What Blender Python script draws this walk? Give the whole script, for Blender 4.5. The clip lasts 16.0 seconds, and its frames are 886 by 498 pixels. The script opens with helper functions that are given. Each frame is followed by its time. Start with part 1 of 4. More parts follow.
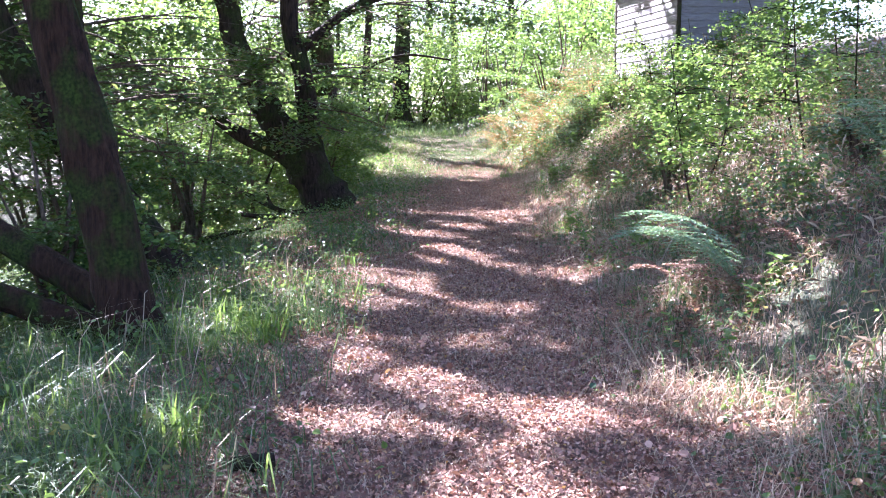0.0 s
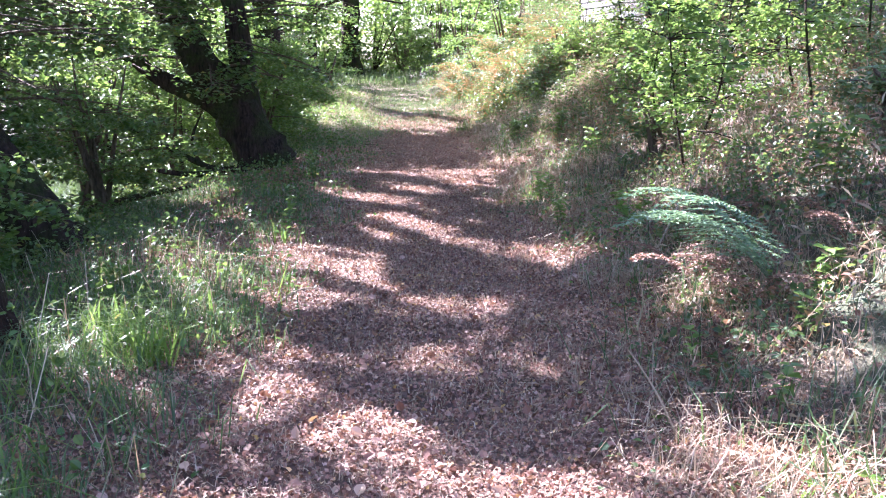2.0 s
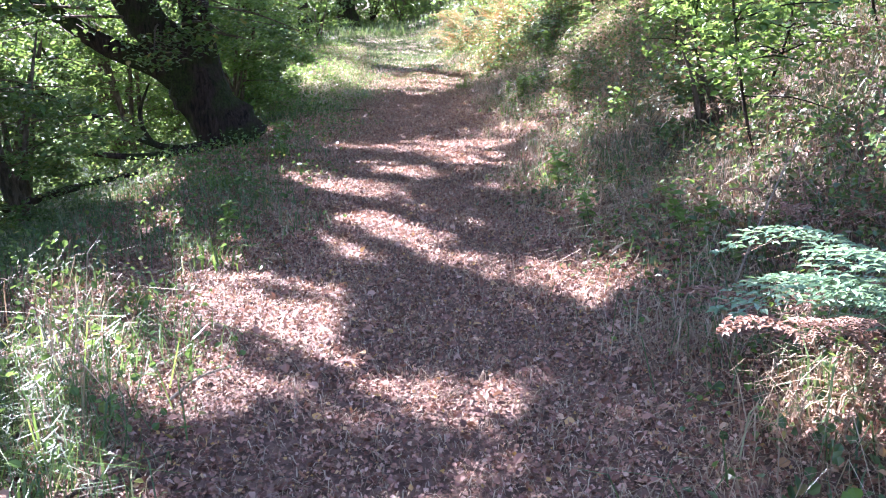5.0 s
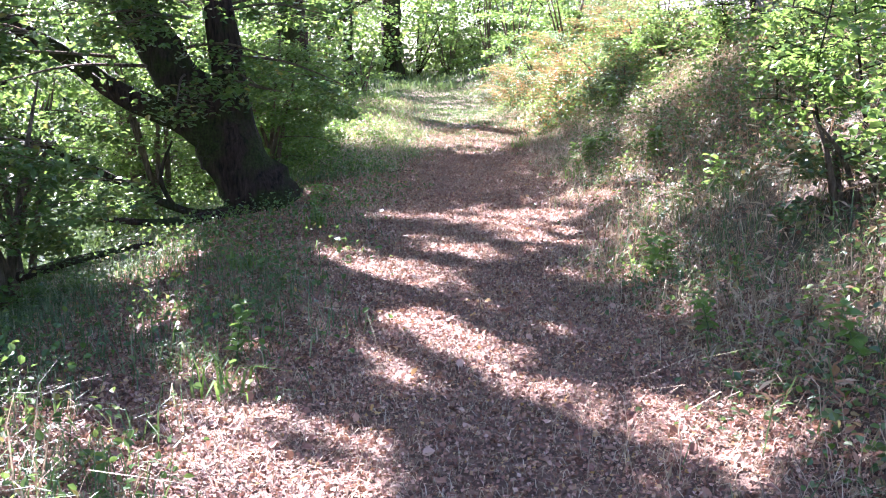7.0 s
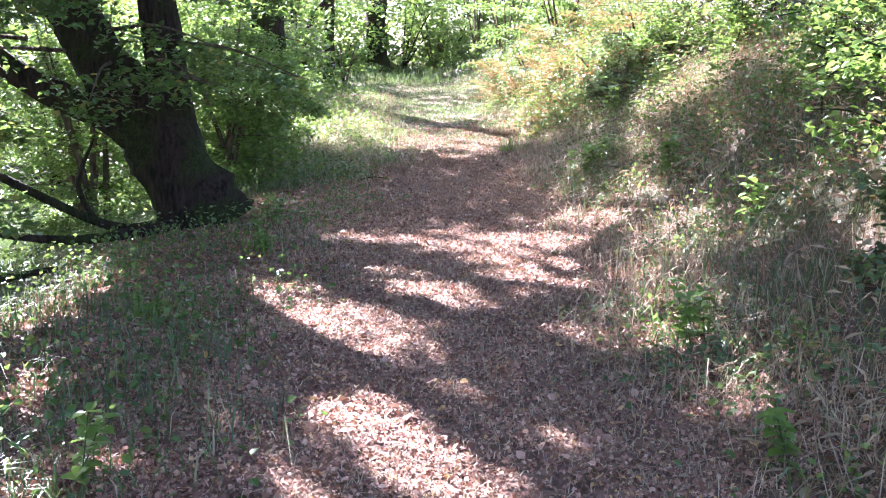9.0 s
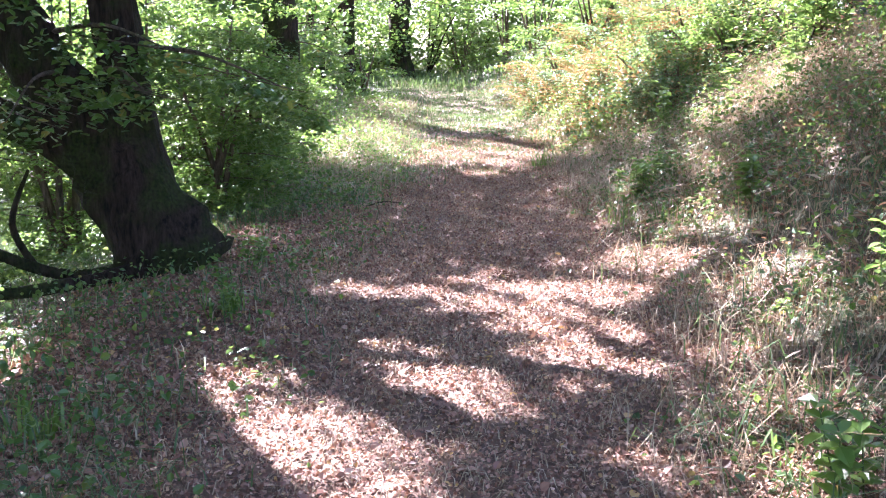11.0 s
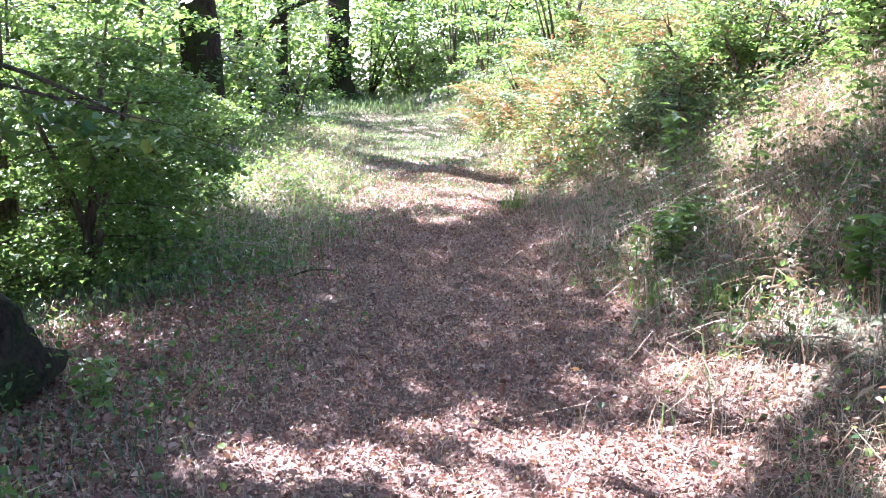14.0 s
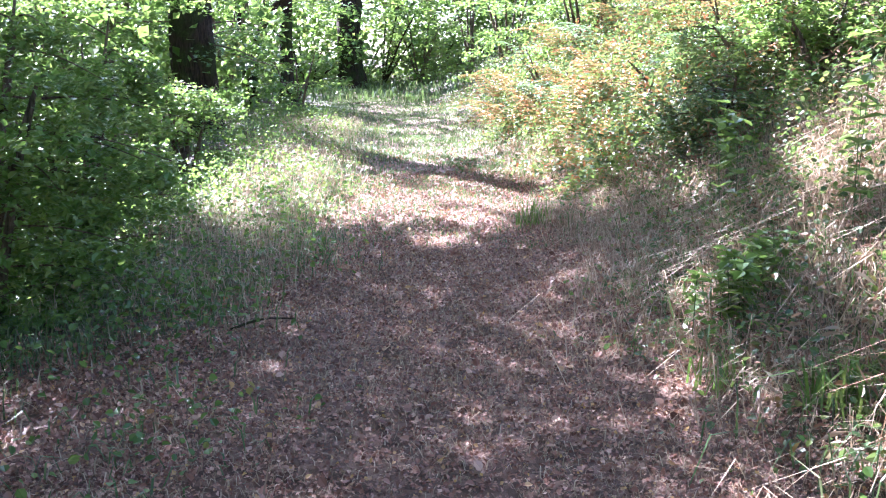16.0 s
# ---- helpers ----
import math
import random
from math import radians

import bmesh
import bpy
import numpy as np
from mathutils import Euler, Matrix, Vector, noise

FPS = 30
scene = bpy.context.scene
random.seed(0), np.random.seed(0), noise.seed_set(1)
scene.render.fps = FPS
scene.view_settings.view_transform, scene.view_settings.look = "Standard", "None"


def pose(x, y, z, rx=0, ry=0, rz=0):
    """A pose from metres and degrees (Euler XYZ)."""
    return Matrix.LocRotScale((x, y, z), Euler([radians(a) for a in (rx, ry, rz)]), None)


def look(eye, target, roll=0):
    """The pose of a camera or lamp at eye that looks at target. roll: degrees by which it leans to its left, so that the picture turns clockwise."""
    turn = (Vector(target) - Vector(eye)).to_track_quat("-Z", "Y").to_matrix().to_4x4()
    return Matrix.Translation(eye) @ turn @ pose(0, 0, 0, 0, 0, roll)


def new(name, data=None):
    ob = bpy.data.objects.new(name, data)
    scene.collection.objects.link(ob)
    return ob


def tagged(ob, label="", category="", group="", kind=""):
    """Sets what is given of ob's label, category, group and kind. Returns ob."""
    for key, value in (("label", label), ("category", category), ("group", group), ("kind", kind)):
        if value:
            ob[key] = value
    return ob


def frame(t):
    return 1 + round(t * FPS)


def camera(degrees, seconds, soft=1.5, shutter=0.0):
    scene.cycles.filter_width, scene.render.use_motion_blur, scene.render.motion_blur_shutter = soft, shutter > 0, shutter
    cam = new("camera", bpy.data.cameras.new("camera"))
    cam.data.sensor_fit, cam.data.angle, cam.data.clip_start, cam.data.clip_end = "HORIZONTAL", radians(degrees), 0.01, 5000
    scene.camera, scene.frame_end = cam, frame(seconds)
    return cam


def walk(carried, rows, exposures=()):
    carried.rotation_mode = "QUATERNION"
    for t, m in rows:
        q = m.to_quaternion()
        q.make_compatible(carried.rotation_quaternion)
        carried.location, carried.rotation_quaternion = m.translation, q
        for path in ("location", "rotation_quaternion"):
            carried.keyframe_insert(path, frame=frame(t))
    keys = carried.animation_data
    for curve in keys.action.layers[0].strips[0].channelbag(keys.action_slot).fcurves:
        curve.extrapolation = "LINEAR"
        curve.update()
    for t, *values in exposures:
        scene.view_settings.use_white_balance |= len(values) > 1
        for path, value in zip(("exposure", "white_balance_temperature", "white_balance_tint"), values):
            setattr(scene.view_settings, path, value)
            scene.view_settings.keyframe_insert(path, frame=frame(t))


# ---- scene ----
cam = camera(50.8, 16.0, soft=1.1)
METRES, EYE, TILT, LEAN, TURN = 13.3, 1.5, -7.8, 0.0, 0.0
EXPOSURES = [(0.0, 3.6, 5450, 30), (6.0, 3.75, 5500, 28), (10.5, 3.92, 5600, 26), (16.0, 3.86, 5250, 26)]
ROWS = [
    (0.0, 0.0, 0.0, 0.0, 0.0, 0.0, 0.0),
    (0.5, -0.0004, 0.0292, 0.0031, -2.24, -0.11, 0.2),
    (1.0, -0.0, 0.0615, 0.0082, -2.23, -0.39, -0.17),
    (1.5, -0.0013, 0.0919, 0.0112, -2.27, -1.7, -0.53),
    (2.0, 0.0006, 0.1218, 0.0152, -3.01, -3.07, -0.47),
    (2.5, 0.0023, 0.1471, 0.0186, -2.96, -2.62, -0.45),
    (3.0, 0.0052, 0.1766, 0.0231, -3.48, -2.08, 0.55),
    (5.5, 0.0218, 0.31, 0.0451, -2.05, -6.65, 1.72),
    (6.0, 0.0167, 0.3391, 0.0494, -1.43, -5.97, 1.75),
    (6.5, 0.0159, 0.3666, 0.0534, -1.95, -4.81, 1.23),
    (7.0, 0.0108, 0.397, 0.0556, 0.04, -2.96, 0.34),
    (7.5, 0.0094, 0.4234, 0.0597, -1.22, -3.48, 0.32),
    (8.0, 0.012, 0.4553, 0.0639, -1.04, -1.79, -0.61),
    (10.5, 0.0255, 0.6229, 0.0877, 0.31, -6.18, -0.38),
    (11.0, 0.0251, 0.6551, 0.0925, 1.03, -3.16, -0.42),
    (11.5, 0.0237, 0.6856, 0.0967, -1.88, -1.93, -0.43),
    (12.0, 0.025, 0.7198, 0.1009, -3.33, -2.7, -0.31),
    (12.5, 0.0238, 0.7517, 0.104, -3.84, -3.08, -0.8),
    (13.0, 0.0234, 0.7855, 0.1079, -5.87, -4.09, -0.32),
    (13.5, 0.0235, 0.8181, 0.1147, -3.84, -4.59, 0.04),
    (14.0, 0.0179, 0.8536, 0.1181, -2.4, -1.86, 0.35),
    (14.5, 0.0208, 0.8849, 0.1212, -3.78, -1.3, 0.79),
    (15.0, 0.0253, 0.9178, 0.1275, -5.31, -1.02, -0.28),
    (15.5, 0.0291, 0.9495, 0.1324, -4.11, -1.66, -0.11),
    (16.0, 0.0357, 0.9842, 0.1389, -1.15, -2.6, -0.15),
]
walk(cam, [(t, pose(0, 0, EYE, TILT, LEAN, TURN) @ pose(METRES * x, METRES * y, METRES * z, 90 + pitch, roll, yaw)) for t, x, y, z, yaw, pitch, roll in ROWS], EXPOSURES)

# ---- light ----
SUN_AZ, SUN_EL = radians(39), radians(41)          # azimuth to the left of straight ahead (+y)
SUN = Vector((-math.sin(SUN_AZ) * math.cos(SUN_EL), math.cos(SUN_AZ) * math.cos(SUN_EL), math.sin(SUN_EL)))
world = bpy.data.worlds.new("sky")
scene.world = world
world.use_nodes = True
wn = world.node_tree
sky = wn.nodes.new("ShaderNodeTexSky")
sky.sky_type, sky.sun_disc, sky.sun_elevation, sky.sun_rotation = "NISHITA", False, SUN_EL, -SUN_AZ
sky.air_density, sky.dust_density = 1.0, 2.0
wn.links.new(sky.outputs[0], wn.nodes["Background"].inputs[0])
wn.nodes["Background"].inputs[1].default_value = 0.056
sun = new("sun", bpy.data.lights.new("sun", "SUN"))
sun.data.energy, sun.data.angle, sun.data.color = 5.0, radians(0.53), (1.0, 0.95, 0.88)
sun.matrix_world = look(SUN * 60, (0, 0, 0))


# ---- materials ----
def shader(name):
    m = bpy.data.materials.new(name)
    m.use_nodes = True
    t = m.node_tree
    return m, t, t.nodes["Principled BSDF"]


def node(t, kind, **sets):
    n = t.nodes.new(kind)
    for key, value in sets.items():
        n.inputs[key.replace("_", " ")].default_value = value
    return n


def ramp(t, source, stops):
    r = t.nodes.new("ShaderNodeValToRGB")
    e = r.color_ramp.elements
    while len(e) < len(stops):
        e.new(0.5)
    for k, (p, c) in zip(e, stops):
        k.position, k.color = p, (*c, 1)
    t.links.new(source, r.inputs[0])
    return r.outputs[0]


def mix(t, factor, a, b):
    n = t.nodes.new("ShaderNodeMix")
    n.data_type = "RGBA"
    for s, v in ((n.inputs[0], factor), (n.inputs[6], a), (n.inputs[7], b)):
        if isinstance(v, (int, float)):
            s.default_value = v
        elif isinstance(v, tuple):
            s.default_value = (*v, 1)
        else:
            t.links.new(v, s)
    return n.outputs[2]


def foliage_mat(name, stops, sheer=0.35, rough=0.42):
    """Leaf or blade: colour differs leaf by leaf, and light passes through."""
    m, t, p = shader(name)
    g = t.nodes.new("ShaderNodeNewGeometry")
    col = ramp(t, g.outputs["Random Per Island"], stops)
    tc = t.nodes.new("ShaderNodeTexCoord")
    nz = node(t, "ShaderNodeTexNoise", Scale=1.3, Detail=3.0)
    t.links.new(tc.outputs["Object"], nz.inputs["Vector"])
    hsv = node(t, "ShaderNodeHueSaturation")
    mr = node(t, "ShaderNodeMapRange", To_Min=0.65, To_Max=1.35)
    t.links.new(nz.outputs[0], mr.inputs[0])
    t.links.new(mr.outputs[0], hsv.inputs["Value"])
    t.links.new(col, hsv.inputs["Color"])
    t.links.new(hsv.outputs[0], p.inputs["Base Color"])
    p.inputs["Roughness"].default_value = rough
    tr = t.nodes.new("ShaderNodeBsdfTranslucent")
    warm = mix(t, 0.35, hsv.outputs[0], (0.25, 0.34, 0.08) if sheer > 0.3 else (0.3, 0.2, 0.1))
    t.links.new(warm, tr.inputs[0])
    ms = t.nodes.new("ShaderNodeMixShader")
    ms.inputs[0].default_value = sheer
    t.links.new(p.outputs[0], ms.inputs[1])
    t.links.new(tr.outputs[0], ms.inputs[2])
    t.links.new(ms.outputs[0], t.nodes["Material Output"].inputs[0])
    return m


GREEN = foliage_mat("green_leaf", [(0, (0.035, 0.08, 0.016)), (0.45, (0.06, 0.125, 0.025)), (0.8, (0.10, 0.17, 0.035)), (0.96, (0.16, 0.20, 0.04)), (1, (0.28, 0.2, 0.05))], 0.42, 0.29)
# Paler leaf; on shrubs and far bushes it also puts sunlight into the colour.
BRIGHT = foliage_mat("bright_leaf", [(0, (0.06, 0.13, 0.02)), (0.5, (0.11, 0.2, 0.03)), (1, (0.2, 0.26, 0.06))], 0.48, 0.33)
BRAMBLE = foliage_mat("bramble_leaf", [(0, (0.04, 0.085, 0.03)), (0.5, (0.07, 0.12, 0.04)), (0.85, (0.13, 0.16, 0.05)), (1, (0.3, 0.14, 0.06))], 0.32, 0.36)
FERN = foliage_mat("fern_leaf", [(0, (0.13, 0.22, 0.12)), (1, (0.2, 0.3, 0.17))], 0.35, 0.35)
FERN_RUST = foliage_mat("rusty_fern", [(0, (0.3, 0.09, 0.03)), (0.4, (0.34, 0.17, 0.05)), (0.55, (0.16, 0.18, 0.04)), (1, (0.18, 0.22, 0.045))], 0.28, 0.6)
GRASS = foliage_mat("grass_blade", [(0, (0.035, 0.07, 0.022)), (0.6, (0.065, 0.115, 0.04)), (0.92, (0.11, 0.16, 0.06)), (1, (0.36, 0.3, 0.19))], 0.32, 0.38)
STRAW = foliage_mat("dry_grass", [(0, (0.2, 0.13, 0.08)), (0.5, (0.34, 0.25, 0.16)), (1, (0.5, 0.40, 0.28))], 0.22, 0.6)
FERN_DEAD = foliage_mat("dead_bracken", [(0, (0.12, 0.055, 0.035)), (0.6, (0.26, 0.13, 0.08)), (1, (0.4, 0.26, 0.17))], 0.2, 0.65)
LITTER = foliage_mat("fallen_leaf", [(0, (0.09, 0.033, 0.02)), (0.35, (0.21, 0.09, 0.058)), (0.75, (0.36, 0.185, 0.125)), (0.93, (0.5, 0.32, 0.235)), (1, (0.46, 0.27, 0.07))], 0.15, 0.55)


def bark_mat(name, dark, light, moss):
    m, t, p = shader(name)
    tc = t.nodes.new("ShaderNodeTexCoord")
    mp = node(t, "ShaderNodeMapping", Scale=(9, 9, 1.6))
    t.links.new(tc.outputs["Object"], mp.inputs[0])
    nz = node(t, "ShaderNodeTexNoise", Scale=3.0, Detail=8.0, Roughness=0.7)
    t.links.new(mp.outputs[0], nz.inputs["Vector"])
    col = ramp(t, nz.outputs[0], [(0.36, dark), (0.52, light), (0.68, tuple(1.7 * c for c in light))])
    n2 = node(t, "ShaderNodeTexNoise", Scale=2.2, Detail=6.0)
    t.links.new(tc.outputs["Object"], n2.inputs["Vector"])
    cover = ramp(t, n2.outputs[0], [(0.46, (0, 0, 0)), (0.58, (1, 1, 1))])
    n3 = node(t, "ShaderNodeTexNoise", Scale=40.0, Detail=3.0)
    t.links.new(tc.outputs["Object"], n3.inputs["Vector"])
    mossy = ramp(t, n3.outputs[0], [(0.3, (0.012, 0.022, 0.004)), (0.7, (0.055, 0.085, 0.014))])
    f = t.nodes.new("ShaderNodeMath")
    f.operation = "MULTIPLY"
    f.inputs[1].default_value = moss
    t.links.new(cover, f.inputs[0])
    t.links.new(mix(t, f.outputs[0], col, mossy), p.inputs["Base Color"])
    p.inputs["Roughness"].default_value = 0.9
    p.inputs["Specular IOR Level"].default_value = 0.15
    b = node(t, "ShaderNodeBump", Strength=1.0, Distance=0.06)
    t.links.new(nz.outputs[0], b.inputs["Height"])
    t.links.new(b.outputs[0], p.inputs["Normal"])
    return m


BARK = bark_mat("mossy_bark", (0.016, 0.009, 0.006), (0.042, 0.022, 0.014), 0.95)
BARK_DARK = bark_mat("dark_bark", (0.012, 0.008, 0.006), (0.042, 0.027, 0.019), 0.55)
TWIG = bark_mat("twig_bark", (0.05, 0.035, 0.025), (0.14, 0.10, 0.07), 0.2)
DEADWOOD = bark_mat("dead_wood", (0.14, 0.11, 0.08), (0.36, 0.3, 0.23), 0.0)


def ground_mat():
    m, t, p = shader("woodland_floor")
    tc = t.nodes.new("ShaderNodeTexCoord")
    at = t.nodes.new("ShaderNodeAttribute")
    at.attribute_name = "trodden"
    n1 = node(t, "ShaderNodeTexNoise", Scale=28.0, Detail=8.0, Roughness=0.75)
    n2 = node(t, "ShaderNodeTexNoise", Scale=0.9, Detail=5.0)
    vo = node(t, "ShaderNodeTexVoronoi", Scale=24.0)
    for n in (n1, n2, vo):
        t.links.new(tc.outputs["Object"], n.inputs["Vector"])
    sep = t.nodes.new("ShaderNodeSeparateColor")
    t.links.new(vo.outputs["Color"], sep.inputs[0])
    leaf = ramp(t, sep.outputs[0], [(0, (0.07, 0.032, 0.02)), (0.5, (0.18, 0.09, 0.058)), (1, (0.33, 0.19, 0.13))])
    soil = ramp(t, n1.outputs[0], [(0.3, (0.025, 0.014, 0.009)), (0.7, (0.13, 0.075, 0.048))])
    litter = mix(t, 0.5, leaf, soil)
    green = ramp(t, n1.outputs[0], [(0.3, (0.018, 0.024, 0.009)), (0.7, (0.07, 0.08, 0.03))])
    duff = mix(t, ramp(t, n2.outputs[0], [(0.4, (0, 0, 0)), (0.6, (1, 1, 1))]), soil, green)
    t.links.new(mix(t, at.outputs["Fac"], duff, litter), p.inputs["Base Color"])
    p.inputs["Roughness"].default_value = 0.85
    b = node(t, "ShaderNodeBump", Strength=0.8, Distance=0.02)
    t.links.new(n1.outputs[0], b.inputs["Height"])
    t.links.new(b.outputs[0], p.inputs["Normal"])
    return m


FLOOR = ground_mat()


def water_mat():
    m, t, p = shader("pond_water")
    p.inputs["Base Color"].default_value = (0.03, 0.04, 0.02, 1)
    p.inputs["Roughness"].default_value = 0.06
    n = node(t, "ShaderNodeTexNoise", Scale=3.0, Detail=3.0)
    b = node(t, "ShaderNodeBump", Strength=0.12, Distance=0.05)
    t.links.new(n.outputs[0], b.inputs["Height"])
    t.links.new(b.outputs[0], p.inputs["Normal"])
    return m


WATER = water_mat()


# ---- geometry helpers ----
R = np.random.default_rng(7)


def mesh_np(name, v, f, mats, smooth=False, which=None):
    """One mesh from arrays: vertices (n, 3) and faces (m, k)."""
    v, f = np.asarray(v, np.float32), np.asarray(f, np.int32)
    me = bpy.data.meshes.new(name)
    me.vertices.add(len(v))
    me.vertices.foreach_set("co", v.ravel())
    me.loops.add(f.size)
    me.loops.foreach_set("vertex_index", f.ravel())
    me.polygons.add(len(f))
    me.polygons.foreach_set("loop_start", np.arange(len(f), dtype=np.int32) * f.shape[1])
    me.polygons.foreach_set("use_smooth", np.full(len(f), smooth))
    for m in mats if isinstance(mats, (list, tuple)) else (mats,):
        me.materials.append(m)
    if which is not None:
        me.polygons.foreach_set("material_index", np.asarray(which, np.int32))
    me.update(calc_edges=True)
    return me


def thing(name, label, category, group="", kind="", at=(0, 0, 0)):
    ob = tagged(new(name), label, category, group, kind)
    ob.location = at
    return ob


def part(name, data, parent, label="", kind=""):
    """One mesh in world coordinates, put under its thing."""
    ob = new(name, data)
    ob.parent = parent
    ob.matrix_parent_inverse = Matrix.Translation(-Vector(parent.location))
    return tagged(ob, label, kind=kind)


def unit(a):
    return a / np.maximum(np.linalg.norm(a, axis=-1, keepdims=True), 1e-9)


FINE = np.array([(0, 0, 0), (0.36, 0.28, 0.10), (0.33, 0.66, 0.08), (0, 1, -0.12), (-0.33, 0.66, 0.08), (-0.36, 0.28, 0.10)])
FINE_F = np.array([(0, 1, 2, 3), (0, 3, 4, 5)])
PLAIN = np.array([(0, 0, 0), (0.42, 0.45, 0.10), (0, 1, -0.08), (-0.42, 0.45, 0.10)])
PLAIN_F = np.array([(0, 1, 2), (0, 2, 3)])


def leaf_mesh(name, at, size, mat, fine=True, flat=0.5, axis=None, droop=0.0, slim=1.0):
    """Folded leaves at the points; flat: how far their faces stray from level."""
    n = len(at)
    T, F = (FINE, FINE_F) if fine else (PLAIN, PLAIN_F)
    up = unit(np.array((0, 0, 1.0)) + flat * R.normal(size=(n, 3)))
    d = R.normal(size=(n, 3)) if axis is None else axis + 0.5 * R.normal(size=(n, 3))
    d[:, 2] -= droop
    d = unit(d - (d * up).sum(1, keepdims=True) * up)
    s = np.cross(d, up)
    sz = (size * R.uniform(0.55, 1.25, n))[:, None, None]
    T = T * np.array((slim, 1, 1))
    v = at[:, None] + sz * (T[None, :, :1] * s[:, None] + T[None, :, 1:2] * d[:, None] + T[None, :, 2:] * up[:, None])
    f = F[None] + (np.arange(n) * len(T))[:, None, None]
    return mesh_np(name, v.reshape(-1, 3), f.reshape(-1, F.shape[1]), mat)


def blade_mesh(name, at, height, width, mat, bend=0.6, lean=None):
    """Grass blades, each of three triangles, bent over."""
    n = len(at)
    a = R.uniform(0, 2 * np.pi, n)
    l = np.stack((np.cos(a), np.sin(a), np.zeros(n)), 1)
    if lean is not None:
        l = unit(l + np.asarray(lean))
    s = np.stack((-l[:, 1], l[:, 0], np.zeros(n)), 1)
    h = (height * R.uniform(0.45, 1.3, n))[:, None]
    w = width * R.uniform(0.6, 1.3, n)[:, None]
    c = bend * R.uniform(0.2, 1.4, n)[:, None]
    z = np.array((0, 0, 1.0))
    mid = at + 0.6 * h * z + 0.28 * c * h * l
    tip = at + h * (1 - 0.42 * c) * z + h * c * l
    v = np.stack((at - w * s / 2, at + w * s / 2, mid + w * s * 0.4, mid - w * s * 0.4, tip), 1)
    F = np.array([(0, 1, 2), (0, 2, 3), (3, 2, 4)])
    f = F[None] + (np.arange(n) * 5)[:, None, None]
    return mesh_np(name, v.reshape(-1, 3), f.reshape(-1, 3), mat)


def bent(points, k):
    """A smooth line through the points, in k steps between two."""
    p = [Vector(q) for q in points]
    out = []
    for i in range(len(p) - 1):
        a, b, c, d = p[max(i - 1, 0)], p[i], p[i + 1], p[min(i + 2, len(p) - 1)]
        for j in range(k):
            u = j / k
            out.append(0.5 * (2 * b + (c - a) * u + (2 * a - 5 * b + 4 * c - d) * u * u + (3 * b - a - 3 * c + d) * u ** 3))
    return np.array(out + [p[-1]])


def tube_arrays(line, radii, sides=6, rough=0.0):
    line = np.asarray(line, float)
    n = len(line)
    r = np.interp(np.linspace(0, 1, n), np.linspace(0, 1, len(radii)), radii)
    t = unit(np.gradient(line, axis=0))
    ref = np.where(np.abs(t[:, 2:]) > 0.8, np.array((1.0, 0, 0)), np.array((0, 0, 1.0)))
    ref[:] = ref[0]
    x = unit(np.cross(t, ref))
    y = np.cross(t, x)
    a = np.arange(sides) * 2 * np.pi / sides
    rr = r[:, None] * (1 + rough * R.normal(size=(n, sides)) + rough * 1.5 * np.sin(a * 3 + 1.3)[None])
    v = line[:, None] + rr[..., None] * (np.cos(a)[None, :, None] * x[:, None] + np.sin(a)[None, :, None] * y[:, None])
    i, j = np.meshgrid(np.arange(n - 1), np.arange(sides), indexing="ij")
    k = (j + 1) % sides
    f = np.stack((i * sides + j, i * sides + k, (i + 1) * sides + k, (i + 1) * sides + j), -1).reshape(-1, 4)
    return v.reshape(-1, 3), f


def tubes(name, specs, mat, smooth=True):
    vs, fs, o = [], [], 0
    for line, radii, sides, rough in specs:
        v, f = tube_arrays(line, radii, sides, rough)
        vs.append(v), fs.append(f + o)
        o += len(v)
    return mesh_np(name, np.concatenate(vs), np.concatenate(fs), mat, smooth)


# ---- the lie of the land ----
def path_x(y):
    return np.interp(y, (-5, 4, 7, 13, 18, 24, 32, 41, 60), (0.0, 0.1, 0.2, 0.35, 0.6, 0.7, 0.3, -0.6, -3))


def path_z(y):
    return np.interp(y, (14, 18, 22, 30, 41, 60, 200), (0, 0.06, 0.17, 0.5, 1.06, 1.8, 5))


def height(x, y):
    x, y = np.asarray(x, float), np.asarray(y, float)
    u = x - path_x(y)
    g = path_z(y)
    right = np.interp(u, (0.9, 1.3, 1.6, 2, 3, 4, 6, 9, 20, 80, 500), (0, 0.04, 0.13, 0.27, 0.75, 1.15, 1.7, 2.2, 3.2, 8, 9))
    right = right * np.interp(y, (11, 17, 31, 42), (1, 1.45, 1.45, 1))
    drop = np.interp(u, (-400, -60, -20, -15, -13, -5.5, -4.4, -3, -2, -1.1), (8, 5, 1.2, 0.3, -1.0, -1.0, -0.55, -0.16, -0.04, 0))
    drop = drop * np.where(drop < 0, np.interp(y, (22, 30), (1, 0.1)), 1)
    keep = np.maximum(np.interp(u, (-20, -15, -6, -3), (1, 0, 0, 1)), np.interp(y, (22, 30), (0, 1)))
    return g * keep + np.where(u > 0, right, drop) + 0.03 * np.sin(2.1 * x + 0.7 * y) * np.sin(1.3 * y - 0.5 * x) + 0.012 * np.sin(7 * x + 3) * np.sin(6.1 * y)


def on_ground(x, y, dz=0.0):
    return np.stack((x, y, height(x, y) + dz), -1)


